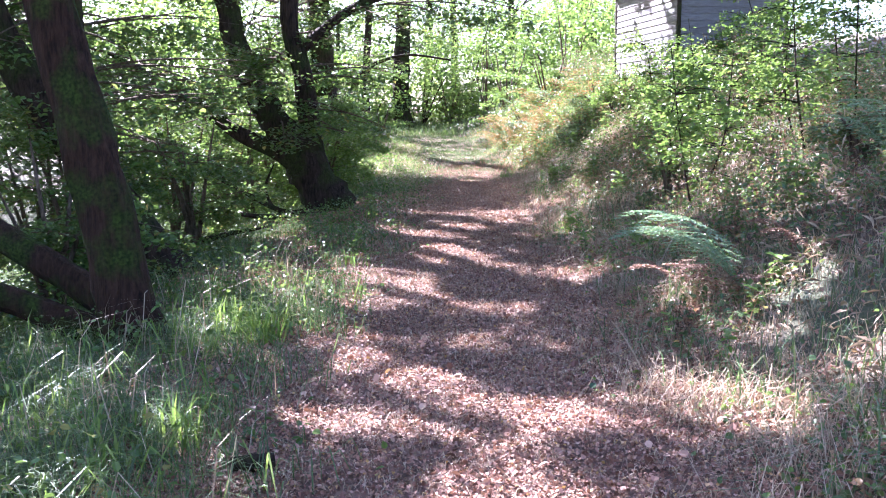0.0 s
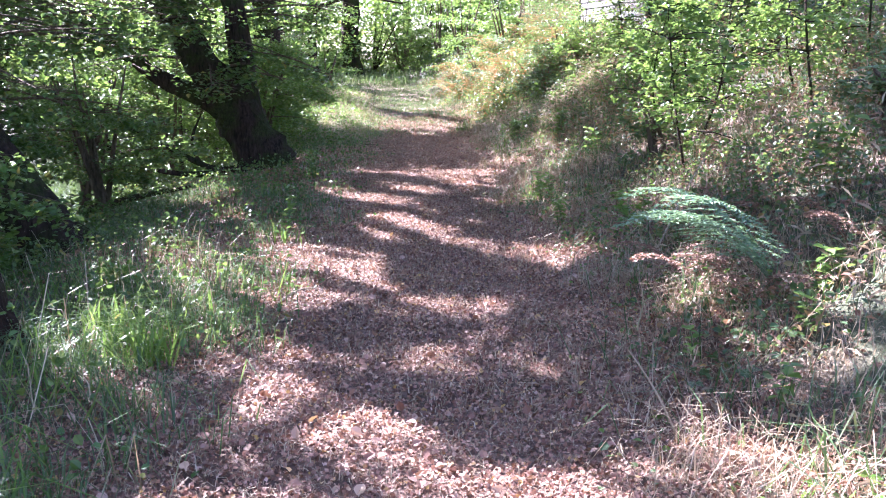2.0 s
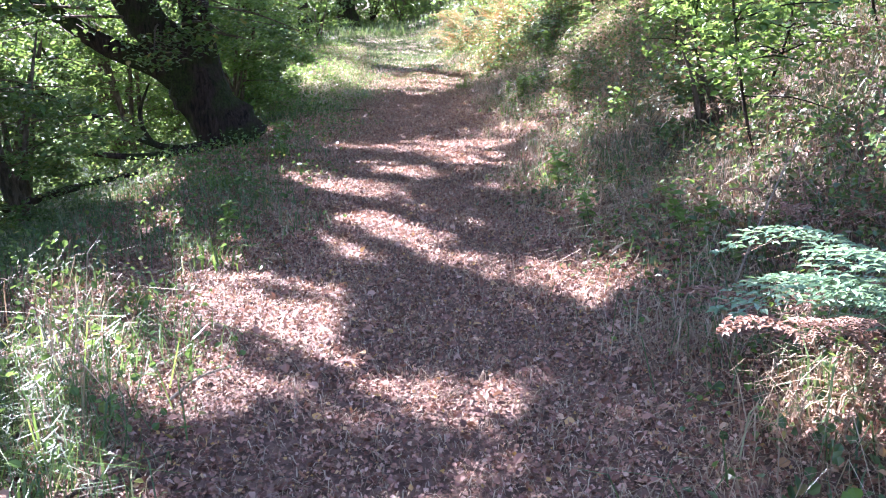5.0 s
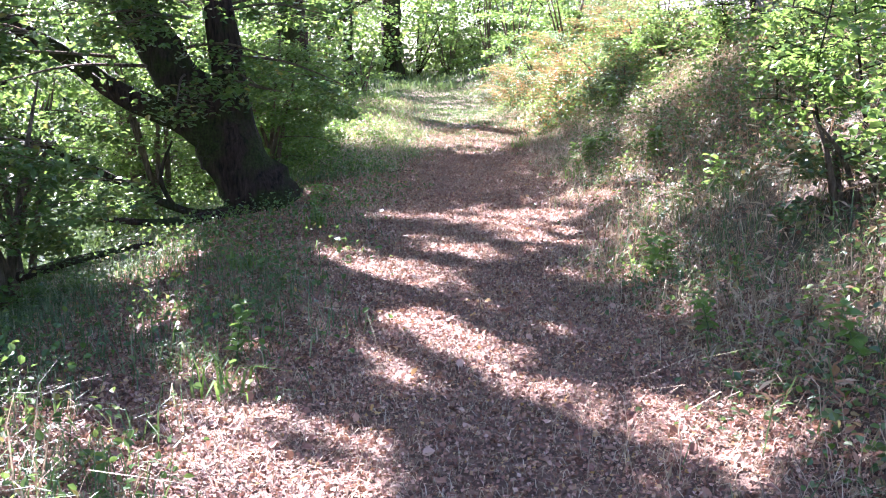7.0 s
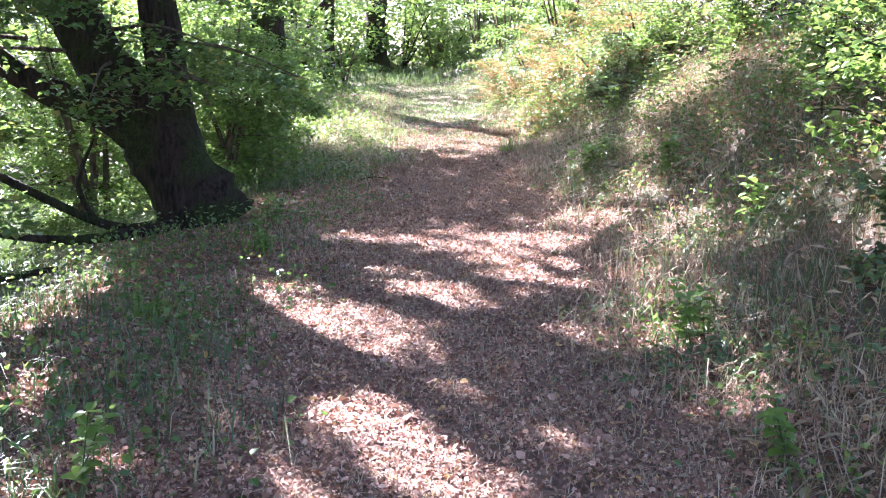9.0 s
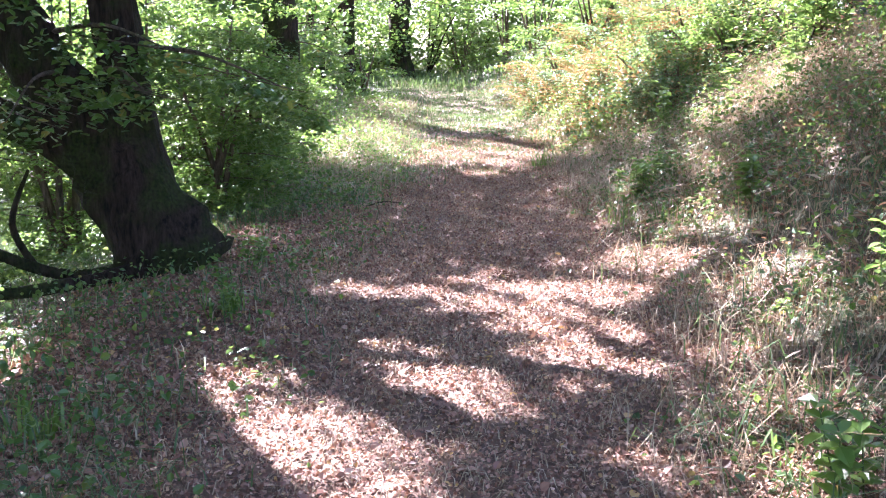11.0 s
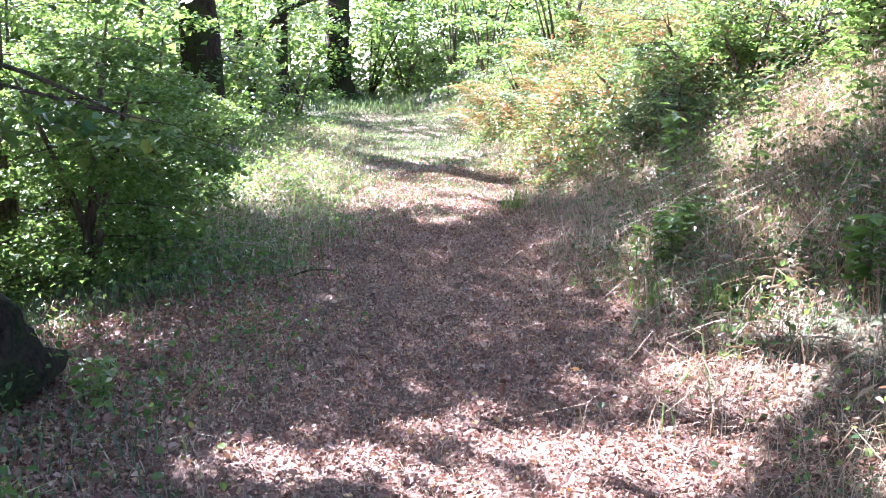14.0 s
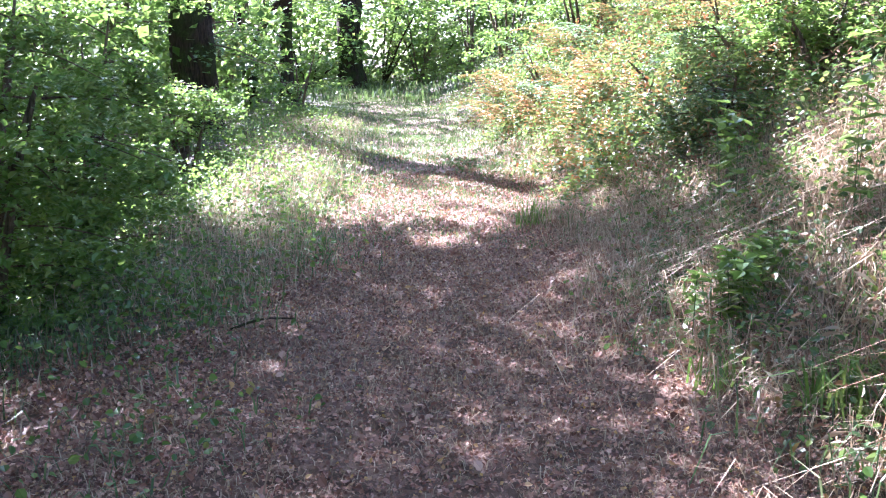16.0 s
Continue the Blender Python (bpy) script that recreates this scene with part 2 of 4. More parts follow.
def scatter(n, u0, u1, y0, y1, power=1.0):
    """Points along the path: u to the side of its middle line, denser at y0 for power over one."""
    y = y0 + (y1 - y0) * R.uniform(0, 1, n) ** power
    u = R.uniform(u0, u1, n)
    u = u + (0.22 * np.sin(1.9 * y + 0.4) + 0.15 * np.sin(4.7 * y + u0) + 0.2 * R.normal(size=n)) * np.exp(-np.minimum(np.abs(u - u0), np.abs(u - u1)) / 0.4)
    return u + path_x(y), y, u


xs = np.concatenate((-np.geomspace(420, 9, 26), np.arange(-8.4, 10, 0.14), np.geomspace(10.5, 420, 26)))
ys = np.concatenate((-np.geomspace(400, 5, 16), np.arange(-4.4, 45, 0.16), np.geomspace(46, 600, 24)))
gx, gy = np.meshgrid(xs, ys)
gv = np.stack((gx, gy, height(gx, gy) + 0.006 * R.normal(size=gx.shape) * (np.abs(gx) < 9)), -1).reshape(-1, 3)
nx, ny = len(xs), len(ys)
i, j = np.meshgrid(np.arange(ny - 1), np.arange(nx - 1), indexing="ij")
gf = np.stack((i * nx + j, i * nx + j + 1, (i + 1) * nx + j + 1, (i + 1) * nx + j), -1).reshape(-1, 4)
ground_me = mesh_np("ground", gv, gf, FLOOR, True)
gu = gv[:, 0] - path_x(gv[:, 1])
at = ground_me.attributes.new("trodden", "FLOAT", "POINT")
at.data.foreach_set("value", np.maximum(np.interp(np.abs(gu + 0.25 * np.sin(gv[:, 1] * 1.7)), (0.9, 1.7), (1, 0)), np.interp(gu, (-3.2, -2.3, 0), (0, 1, 1)) * np.interp(gv[:, 1], (8.5, 9.5, 17.5, 19), (0, 1, 1, 0)) * (gu < 0)).astype(np.float32))
ground = tagged(new("ground", ground_me), "leaf-strewn woodland track between grassy verge and bank", "ground", kind="structure")
wv = np.array([(-14.5, -30, -0.62), (-4.2, -30, -0.62), (-4.2, 31, -0.62), (-14.5, 31, -0.62)])
water = tagged(new("water", mesh_np("water", wv, np.array([(0, 1, 2, 3)]), WATER)), "still dark pond water reflecting the trees", "water", kind="structure")

# ---- canopy: chosen sun patches on the ground, cut out of unseen crowns ----
# Lit ellipses on the ground: centre x, y and half sizes.
SUN_PATCHES = [(-0.4, 5.4, 0.6, 0.4), (0.85, 4.7, 0.6, 0.3), (1.75, 4.4, 0.65, 0.3), (0.3, 6.3, 0.5, 0.25), (-0.9, 4.3, 0.35, 0.3), (0.3, 3.7, 0.4, 0.2), (-1.25, 6.3, 0.55, 0.5), (0.3, 7.4, 0.5, 0.22),
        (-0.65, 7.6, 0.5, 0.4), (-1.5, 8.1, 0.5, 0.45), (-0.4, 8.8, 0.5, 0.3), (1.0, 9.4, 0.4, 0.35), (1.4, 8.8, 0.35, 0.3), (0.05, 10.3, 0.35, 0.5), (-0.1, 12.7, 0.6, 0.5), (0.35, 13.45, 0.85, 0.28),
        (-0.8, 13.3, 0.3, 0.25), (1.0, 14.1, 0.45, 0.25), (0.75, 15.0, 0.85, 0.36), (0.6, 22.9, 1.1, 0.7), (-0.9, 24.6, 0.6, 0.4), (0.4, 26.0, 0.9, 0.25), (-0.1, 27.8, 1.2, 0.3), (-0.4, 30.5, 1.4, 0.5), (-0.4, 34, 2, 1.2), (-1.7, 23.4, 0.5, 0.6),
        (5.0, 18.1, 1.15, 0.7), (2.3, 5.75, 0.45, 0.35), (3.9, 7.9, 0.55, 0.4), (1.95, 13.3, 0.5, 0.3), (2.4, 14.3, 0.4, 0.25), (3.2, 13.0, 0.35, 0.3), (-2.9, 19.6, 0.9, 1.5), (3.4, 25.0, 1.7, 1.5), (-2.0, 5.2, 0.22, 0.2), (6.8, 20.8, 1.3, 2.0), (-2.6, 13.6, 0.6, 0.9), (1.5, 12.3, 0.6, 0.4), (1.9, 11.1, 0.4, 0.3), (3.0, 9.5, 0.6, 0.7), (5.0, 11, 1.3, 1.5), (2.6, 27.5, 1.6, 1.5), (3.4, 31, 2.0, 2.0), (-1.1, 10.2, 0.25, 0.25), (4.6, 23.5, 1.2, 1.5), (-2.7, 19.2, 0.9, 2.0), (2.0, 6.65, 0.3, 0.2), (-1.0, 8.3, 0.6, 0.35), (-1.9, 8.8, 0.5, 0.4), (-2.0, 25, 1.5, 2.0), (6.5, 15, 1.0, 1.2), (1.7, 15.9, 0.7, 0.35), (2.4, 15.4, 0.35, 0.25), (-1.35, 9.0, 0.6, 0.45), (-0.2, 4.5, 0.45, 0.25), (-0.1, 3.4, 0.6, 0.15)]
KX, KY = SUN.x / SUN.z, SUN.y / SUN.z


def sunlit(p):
    """How readily a leaf is left out, by the sun patches set on the ground that it would shade."""
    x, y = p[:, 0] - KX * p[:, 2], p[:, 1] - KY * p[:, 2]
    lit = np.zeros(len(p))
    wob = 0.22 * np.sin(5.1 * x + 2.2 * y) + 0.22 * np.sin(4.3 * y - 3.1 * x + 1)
    for cx, cy, rx, ry in SUN_PATCHES:
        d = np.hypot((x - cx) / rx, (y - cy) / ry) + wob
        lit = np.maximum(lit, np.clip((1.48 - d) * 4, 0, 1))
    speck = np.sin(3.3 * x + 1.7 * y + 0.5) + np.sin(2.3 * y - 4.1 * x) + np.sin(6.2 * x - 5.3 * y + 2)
    # Streaks of leaves left in, to throw bands like branch shadows.
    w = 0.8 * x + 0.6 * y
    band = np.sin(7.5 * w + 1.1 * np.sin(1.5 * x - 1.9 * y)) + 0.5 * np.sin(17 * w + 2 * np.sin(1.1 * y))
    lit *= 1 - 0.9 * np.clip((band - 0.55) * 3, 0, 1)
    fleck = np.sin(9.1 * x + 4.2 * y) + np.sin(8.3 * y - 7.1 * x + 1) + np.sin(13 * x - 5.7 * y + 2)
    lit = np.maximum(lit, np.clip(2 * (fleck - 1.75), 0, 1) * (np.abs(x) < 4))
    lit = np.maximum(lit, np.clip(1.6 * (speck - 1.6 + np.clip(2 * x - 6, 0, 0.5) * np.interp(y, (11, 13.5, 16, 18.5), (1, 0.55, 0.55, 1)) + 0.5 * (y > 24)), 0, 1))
    # Leaves kept dense here so that this stretch of track stays shaded.
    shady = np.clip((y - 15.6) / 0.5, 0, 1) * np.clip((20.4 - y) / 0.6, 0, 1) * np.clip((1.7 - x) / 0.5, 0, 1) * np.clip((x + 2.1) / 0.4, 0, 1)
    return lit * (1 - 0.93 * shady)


def line_to(a, b, sag=0.0, k=4):
    a, b = Vector(a), Vector(b)
    m = (a + b) / 2 + Vector((0, 0, sag))
    return bent((a, m, b), k)


def bough_points(a, b, n, spread, drop=0.12):
    """Leaf points of one bough: a flat spray that widens and then tapers."""
    a, b = np.asarray(a, float), np.asarray(b, float)
    t = R.uniform(0.12, 1, n) ** 0.8
    d = b - a
    side = unit(np.cross(d, (0, 0, 1.0)))
    w = spread * np.sin(np.clip(t * 1.1, 0, 1) * np.pi * 0.92) + 0.05
    q = np.round(t * 9) / 9 * 0.75 + t * 0.25
    off = R.uniform(-1, 1, n)
    p = a + d * q[:, None] + side * (w * off)[:, None]
    p[:, 2] += -drop * np.abs(off) * w - 0.25 * spread * t ** 2 + 0.05 * R.normal(size=n)
    return p


def tree(name, label, base, line, radii, limbs, boughs, bark=BARK, leaf=GREEN, size=0.075, flare=1.5, canopy=None, fine=True, sides=14, crown_label=""):
    """limbs: (points, radii); boughs: (from, to, leaves, spread); canopy: unseen clumps high up, added to shape the
    shade (centre, half sizes, clumps, leaves a clump, leaf size).
    """
    base = np.asarray(base, float)
    top = thing(name, label, "tree", at=tuple(base))
    pts = bent([base + np.array(q) for q in line], 7)
    rad = np.interp(np.linspace(0, 1, len(pts)), (0, 0.06, *np.linspace(0.15, 1, len(radii))), (radii[0] * flare, radii[0] * 1.15, *radii))
    part("trunk", tubes("trunk", [(pts, rad, sides, 0.07)], bark), top)
    for lp, lr in limbs:
        part("limb", tubes("limb", [(bent([base + np.array(q) for q in lp], 5), lr, 9, 0.05)], bark), top)
    leaves, twigs = [], []
    for a, b, n, spread in boughs:
        a, b = base + np.array(a), base + np.array(b)
        leaves.append(bough_points(a, b, n, spread))
        twigs.append((line_to(a, b, 0.1), (0.022, 0.004), 4, 0.0))
        side = unit(np.cross(b - a, (0, 0, 1.0)))
        for q in np.linspace(0.25, 0.85, 6):
            c = a + (b - a) * q
            e = c + (b - a) * 0.15 + side * spread * 0.7 * (1 if int(q * 50) % 2 else -1) - np.array((0, 0, 0.1 * spread))
            twigs.append((np.array((c, e)), (0.007, 0.002), 3, 0.0))
    if leaves:
        p = np.concatenate(leaves)
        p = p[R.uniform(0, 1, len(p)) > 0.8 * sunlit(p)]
        part("crown", leaf_mesh("crown", p, size, leaf, fine, 0.4, droop=0.25), top, crown_label)
    if canopy:
        # Unseen leaves overhead, kept only where the ground is to be shaded.
        c, half, clumps, per, ls = canopy
        centres = base + np.array(c) + R.uniform(-1, 1, (clumps, 3)) * np.array(half)
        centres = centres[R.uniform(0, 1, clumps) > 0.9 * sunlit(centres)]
        p = np.repeat(centres, per, 0) + R.normal(size=(len(centres) * per, 3)) * np.array((0.42, 0.42, 0.22))
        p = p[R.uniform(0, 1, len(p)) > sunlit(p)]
        part("shade_crown", leaf_mesh("shade_crown", p, ls, leaf, False, 0.5), top)
        root = pts[-1]
        twigs += [(line_to(root, q, 0.4, 3), (0.022, 0.004), 3, 0.0) for q in centres[::16]]
    if twigs:
        part("twig_spray", tubes("twig_spray", twigs, TWIG), top, kind="stuff")
    return top


def rough_boughs(n, centre, reach, z0, z1, leaves, spread, toward=None):
    """Boughs that start near a line above centre and reach outwards."""
    out = []
    for _ in range(n):
        z = R.uniform(z0, z1)
        a = R.uniform(0, 2 * np.pi) if toward is None else toward + R.normal() * 0.8
        l = reach * R.uniform(0.6, 1.2)
        o = np.array(centre) + np.array((0, 0, z))
        out.append((o, o + np.array((np.cos(a) * l, np.sin(a) * l, R.uniform(-0.25, 0.2) * l)), leaves, spread * R.uniform(0.7, 1.2)))
    return out


def g(x, y, dz=-0.05):
    return (x, y, float(height(x, y)) + dz)


# trees beside the water
tree("oak_tree", "mossy leaning tree trunk beside the grassy verge", g(-2.25, 6.7), [(0, 0, 0), (-0.25, 0.05, 1.3), (-0.62, 0.1, 2.9), (-0.95, 0.2, 5), (-1.1, 0.4, 8)], (0.19, 0.18, 0.16, 0.13, 0.08),
     [([(-0.1, 0.3, 0.1), (-0.9, 0.6, 0.55), (-2.2, 1.0, 1.1), (-4, 1.2, 1.6)], (0.13, 0.12, 0.1, 0.05)), ([(-0.1, 0.1, 0.0), (-1.2, 0.3, 0.35), (-2.6, 0.4, 0.75)], (0.12, 0.1, 0.06))],
     rough_boughs(10, (-0.9, 0.2, 0), 1.8, 3.0, 5.0, 260, 0.6) + rough_boughs(16, (-2.4, 1.5, 0), 2.2, 2.0, 5.0, 260, 0.8), canopy=((-3.5, 4.5, 8.2), (4.5, 5.5, 1.8), 900, 75, 0.135))
tree("alder_tree", "dark trunk leaning over the pond", g(-3.0, 10.2), [(0, 0, 0), (-0.75, 0.1, 1.1), (-1.7, 0.3, 2.4), (-2.6, 0.6, 4.5), (-3.0, 1, 7.5)], (0.24, 0.21, 0.19, 0.14, 0.08),
     [([(-0.5, 0, 0.8), (-0.62, 0, 1.5), (-0.9, 0.1, 2.4), (-0.95, 0.1, 5)], (0.06, 0.055, 0.05, 0.03))],
     rough_boughs(12, (-1.4, 0.3, 0), 2.0, 1.6, 4.6, 260, 0.7) + rough_boughs(22, (-1.6, 1.2, 0), 2.2, 1.3, 3.2, 330, 0.75) + rough_boughs(30, (-2.6, 2.5, 0), 2.8, 2.2, 6.0, 300, 1.0), BARK_DARK, canopy=((-3.0, 6.5, 8.5), (4.5, 5.5, 1.8), 900, 75, 0.135))
# Its wide canopy is unseen, stretched over the track to block sky light.
tree("hornbeam_tree", "multi-stemmed tree with dark fluted trunk at the track edge", g(-1.85, 16.1), [(0, 0, 0), (-0.36, 0, 0.6), (-0.68, 0, 1.1), (-1.03, 0, 1.6), (-1.55, 0.1, 2.5), (-1.85, 0.2, 3.7), (-2.5, 0.4, 7.5)], (0.35, 0.32, 0.25, 0.21, 0.18, 0.1),
     [([(-0.25, 0.05, 0.4), (-0.4, 0.08, 1.2), (-0.55, 0.1, 2.4), (-0.75, 0.1, 3.7), (-0.2, 0.3, 7)], (0.26, 0.2, 0.17, 0.15, 0.08)),
      ([(-0.6, 0.1, 2.8), (0.3, 0.2, 3.5), (1.2, 0.3, 3.8), (2.7, 0.5, 4.0)], (0.1, 0.08, 0.06, 0.03)),
      ([(-0.45, 0, 0.8), (-1.0, -0.1, 1.12), (-1.6, -0.2, 1.4), (-2.4, -0.4, 2.0), (-3.6, -0.6, 2.7)], (0.24, 0.17, 0.13, 0.09, 0.03)),
      ([(-0.4, -0.2, 0.1), (-0.9, -0.5, 0.12), (-1.8, -1.0, 0.7), (-2.9, -1.4, 1.3)], (0.05, 0.045, 0.035, 0.015)),
      ([(-1.0, -0.5, 0.16), (-1.1, -0.6, 0.5), (-0.95, -0.6, 0.9)], (0.03, 0.025, 0.01)),
      ([(-0.3, -0.25, -0.04), (-0.3, -0.18, 0.25), (-0.4, -0.05, 0.8)], (0.15, 0.13, 0.08)),
      ([(-0.3, -0.3, 0.1), (-1.0, -0.9, 0.05), (-1.7, -1.4, 0.2)], (0.06, 0.045, 0.02))],
     rough_boughs(12, (-0.7, 0.3, 0), 1.7, 1.7, 4.6, 320, 0.6, 1.2) + rough_boughs(9, (-0.9, -0.1, 0), 1.6, 1.5, 4.4, 200, 0.5) + rough_boughs(5, (-0.8, -0.2, 0), 1.4, 1.6, 2.8, 300, 0.55, -1.9)
     + [((0.3, 0.2, 3.5), (2.6, -1.8, 3.3), 520, 0.9), ((1.2, 0.3, 3.8), (3.6, 0.6, 3.4), 520, 0.9), ((1.0, 0.3, 3.6), (2.0, 2.5, 3.5), 500, 0.9), ((0.3, 0.2, 3.5), (1.2, -2.2, 2.9), 420, 0.8), ((-1.3, -0.2, 1.7), (-2.2, -2.2, 1.5), 420, 0.7), ((-1.6, -0.3, 1.8), (-3.2, -1.6, 1.7), 420, 0.7), ((-1.0, -0.1, 2.2), (-1.3, -2.0, 2.1), 380, 0.6), ((-2.3, -0.4, 2.0), (-3.4, -2.4, 2.3), 420, 0.8), ((-1.2, 0, 2.6), (-2.0, -2.0, 2.9), 420, 0.7), ((-0.6, -0.1, 1.6), (0.2, -1.3, 1.45), 260, 0.45), ((-0.9, -0.1, 1.9), (0.3, -1.2, 1.75), 320, 0.5), ((-0.9, -0.1, 1.6), (-0.6, -1.6, 1.3), 300, 0.5), ((-0.5, 0.1, 1.8), (0.9, -0.5, 1.5), 300, 0.5), ((-0.5, 0.1, 2.3), (0.8, -0.9, 2.2), 320, 0.55)],
     BARK_DARK, flare=1.15, canopy=((-0.6, 5, 8.8), (8, 8.5, 1.8), 2500, 70, 0.14))
tree("oak_tree", "thick upright oak trunk wrapped in leafy growth", g(-3.9, 31.5), [(0, 0, 0), (-0.05, 0, 2), (-0.2, 0.1, 4.5), (-0.5, 0.2, 9)], (0.42, 0.38, 0.34, 0.2), [],
     rough_boughs(26, (0, 0, 0), 2.4, 1.6, 6.0, 260, 0.9), BARK_DARK, size=0.1, fine=False, canopy=((-2, 4, 9), (5, 6, 2), 480, 70, 0.15))
tree("oak_tree", "stout oak trunk where the track bends", g(-1.85, 44), [(0, 0, 0), (-0.1, 0, 2), (0, 0.1, 4.5), (0.3, 0.2, 9)], (0.4, 0.36, 0.33, 0.2), [],
     rough_boughs(22, (0, 0, 0), 3, 2.6, 7.0, 240, 1.2), BARK_DARK, size=0.13, fine=False, canopy=((0, 3, 9), (5, 5, 2), 80, 60, 0.15))
tree("ash_tree", "slim trunk forking beside an arching limb", g(-3.1, 38), [(0, 0, 0), (0, 0, 2), (0.1, 0, 4), (0.3, 0, 8)], (0.17, 0.15, 0.13, 0.08),
     [([(-0.8, -0.3, 0), (-0.7, -0.3, 1.6), (0.1, -0.5, 2.7), (1.6, -0.8, 3.2), (3.4, -1, 3.0)], (0.11, 0.1, 0.08, 0.06, 0.03)), ([(-0.8, -0.3, 0), (-1.1, -0.3, 2), (-1.0, -0.2, 5)], (0.13, 0.1, 0.06))],
     rough_boughs(22, (0.2, 0, 0), 2.4, 2.4, 6.5, 240, 1.0), BARK_DARK, BRIGHT, 0.12, fine=False)


# ---- shrubs ----
def shrub(label, x, y, reach, tall, boughs, leaves, leaf=GREEN, size=0.065, name="shrub", group="", stems=5, bark=TWIG, fine=True, low=0.15):
    top = thing(name, label, "bush" if name == "shrub" else name.split("_")[-1], group, at=g(x, y, 0))
    base = np.array(g(x, y))
    specs, pts = [], []
    for k in range(stems):
        a = R.uniform(0, 2 * np.pi)
        e = base + np.array((np.cos(a) * reach * 0.4, np.sin(a) * reach * 0.4, tall * R.uniform(0.7, 1)))
        wig = R.normal() * 0.12
        specs.append((bent((base, base * 0.6 + e * 0.4 + np.array((wig, -wig, 0)), e), 4) if stems == 1 else line_to(base + R.normal(size=3) * (0.06, 0.06, 0), e, 0.1), ((0.03 + 0.008 * tall, 0.008) if stems > 1 else (0.018, 0.005)), 5, 0.05))
    for k in range(boughs):
        l = specs[k % stems][0]
        s = l[int(R.uniform(max(low, 0.1), 1) * (len(l) - 1))]
        a = R.uniform(0, 2 * np.pi)
        r = reach * R.uniform(0.4, 0.95)
        e = s + np.array((np.cos(a) * r, np.sin(a) * r, R.uniform(-0.3, 0.25) * r))
        pts.append(bough_points(s, e, leaves, 0.35 * reach))
        specs.append((line_to(s, e, 0.05, 3), (0.01, 0.003), 3, 0.0))
    for one in specs[:stems]:
        part("stem", tubes("stem", [one], bark), top)
    part("twig_spray", tubes("twig_spray", specs[stems:], bark), top, kind="stuff")
    p = np.concatenate(pts)
    p[:, 2] = np.maximum(p[:, 2], height(p[:, 0], p[:, 1]) + 0.05)
    part("foliage", leaf_mesh("foliage", p, size, leaf, fine, 0.42, droop=0.2), top)
    return top


for x, y, r, h, n in ((-3.3, 12.6, 1.4, 1.9, 11), (-3.6, 8.6, 1.2, 1.8, 14), (-4.2, 6.4, 1.1, 1.5, 12), (-4.3, 14.8, 1.3, 2.6, 22), (-5.0, 11.6, 1.4, 2.6, 20), (-4.1, 10.4, 1.2, 2.2, 18), (-5.2, 8.4, 1.4, 2.6, 18)):
    shrub("leafy hornbeam shrub leaning over the verge", x, y, r, h, n, 270, group="shrubs beside the pond")
# The paler leaf colour stands for sun on these shrubs.
for x, y, r, h, n in ((-2.5, 19.4, 1.2, 2.3, 34), (-3.9, 18.6, 1.4, 3.0, 30), (-2.5, 21.3, 1.2, 2.3, 34), (-3.9, 21.4, 1.5, 3.3, 34), (-3.0, 23.6, 1.2, 2.2, 26), (-4.6, 24.5, 1.7, 3.6, 30), (-2.9, 26.6, 1.1, 1.5, 20), (-4.6, 20.2, 1.6, 3.6, 28)):
    shrub("dense shrub in sunlit green overhanging the verge", x, y, r, h, n, 360, BRIGHT, 0.06, group="shrubs beside the pond", low=0.1, fine=y < 20)
for x, y, r, h, n in ((-4.8, 28, 1.9, 4.2, 20), (-2.4, 34, 1.3, 1.5, 10), (-6, 33, 2.2, 5, 20), (-4.5, 37, 2, 4, 18), (0.3, 46, 2, 3, 14), (-5, 43, 2.5, 5, 18), (2.5, 36.5, 2, 3.2, 16), (1.9, 43, 2.2, 3.6, 16), (3.5, 31, 1.5, 2.4, 14), (5, 38, 2.6, 4.5, 18)):
    shrub("sunlit leafy shrub at the edge of the wood", x, y, r, h, n, 200, BRIGHT, 0.1, group="shrubs along the far track", fine=False)
for x, y, r, h, n in ((2.9, 11.6, 0.7, 0.7, 8), (4.0, 8.8, 0.7, 0.7, 7), (3.3, 24.5, 1.1, 0.9, 14), (2.6, 29, 1.3, 1.2, 16), (4.4, 26.5, 1.3, 1.2, 14), (3.3, 22.0, 0.9, 0.7, 18), (3.9, 23.2, 1.0, 0.8, 20), (4.6, 21.6, 0.9, 0.7, 16), (4.6, 16.6, 0.9, 0.7, 16), (5.8, 18, 1.3, 1.0, 12), (5.2, 14.5, 1.1, 1.0, 12), (6.8, 12, 1.4, 1.2, 12), (4.3, 33, 1.5, 1.8, 14)):
    shrub("tangled bramble bush on the bank", x, y, r, h, n, 230, BRAMBLE, 0.05, "bramble_bush", "brambles on the bank", low=0.1)
for x, y, h in ((2.75, 10.2, 2.3), (4.2, 10.85, 2.5), (3.3, 11.6, 2.2), (5.3, 12.5, 2.6), (3.7, 13.2, 2.4), (4.6, 14.8, 2.2), (5.6, 10.2, 2.5), (4.5, 12.0, 2.4), (3.5, 14.8, 2.2), (3.2, 12.6, 2.2), (5.0, 11.4, 2.5), (4.2, 19.9, 2.4), (4.4, 22.4, 2.4), (5.9, 18.6, 2.6)):
    shrub("slim sapling with sparse sunlit leaves", x, y, 0.75, h, 17, 55, BRIGHT, 0.065, "sapling_tree", "saplings on the bank", 1, BARK_DARK, low=0.45)
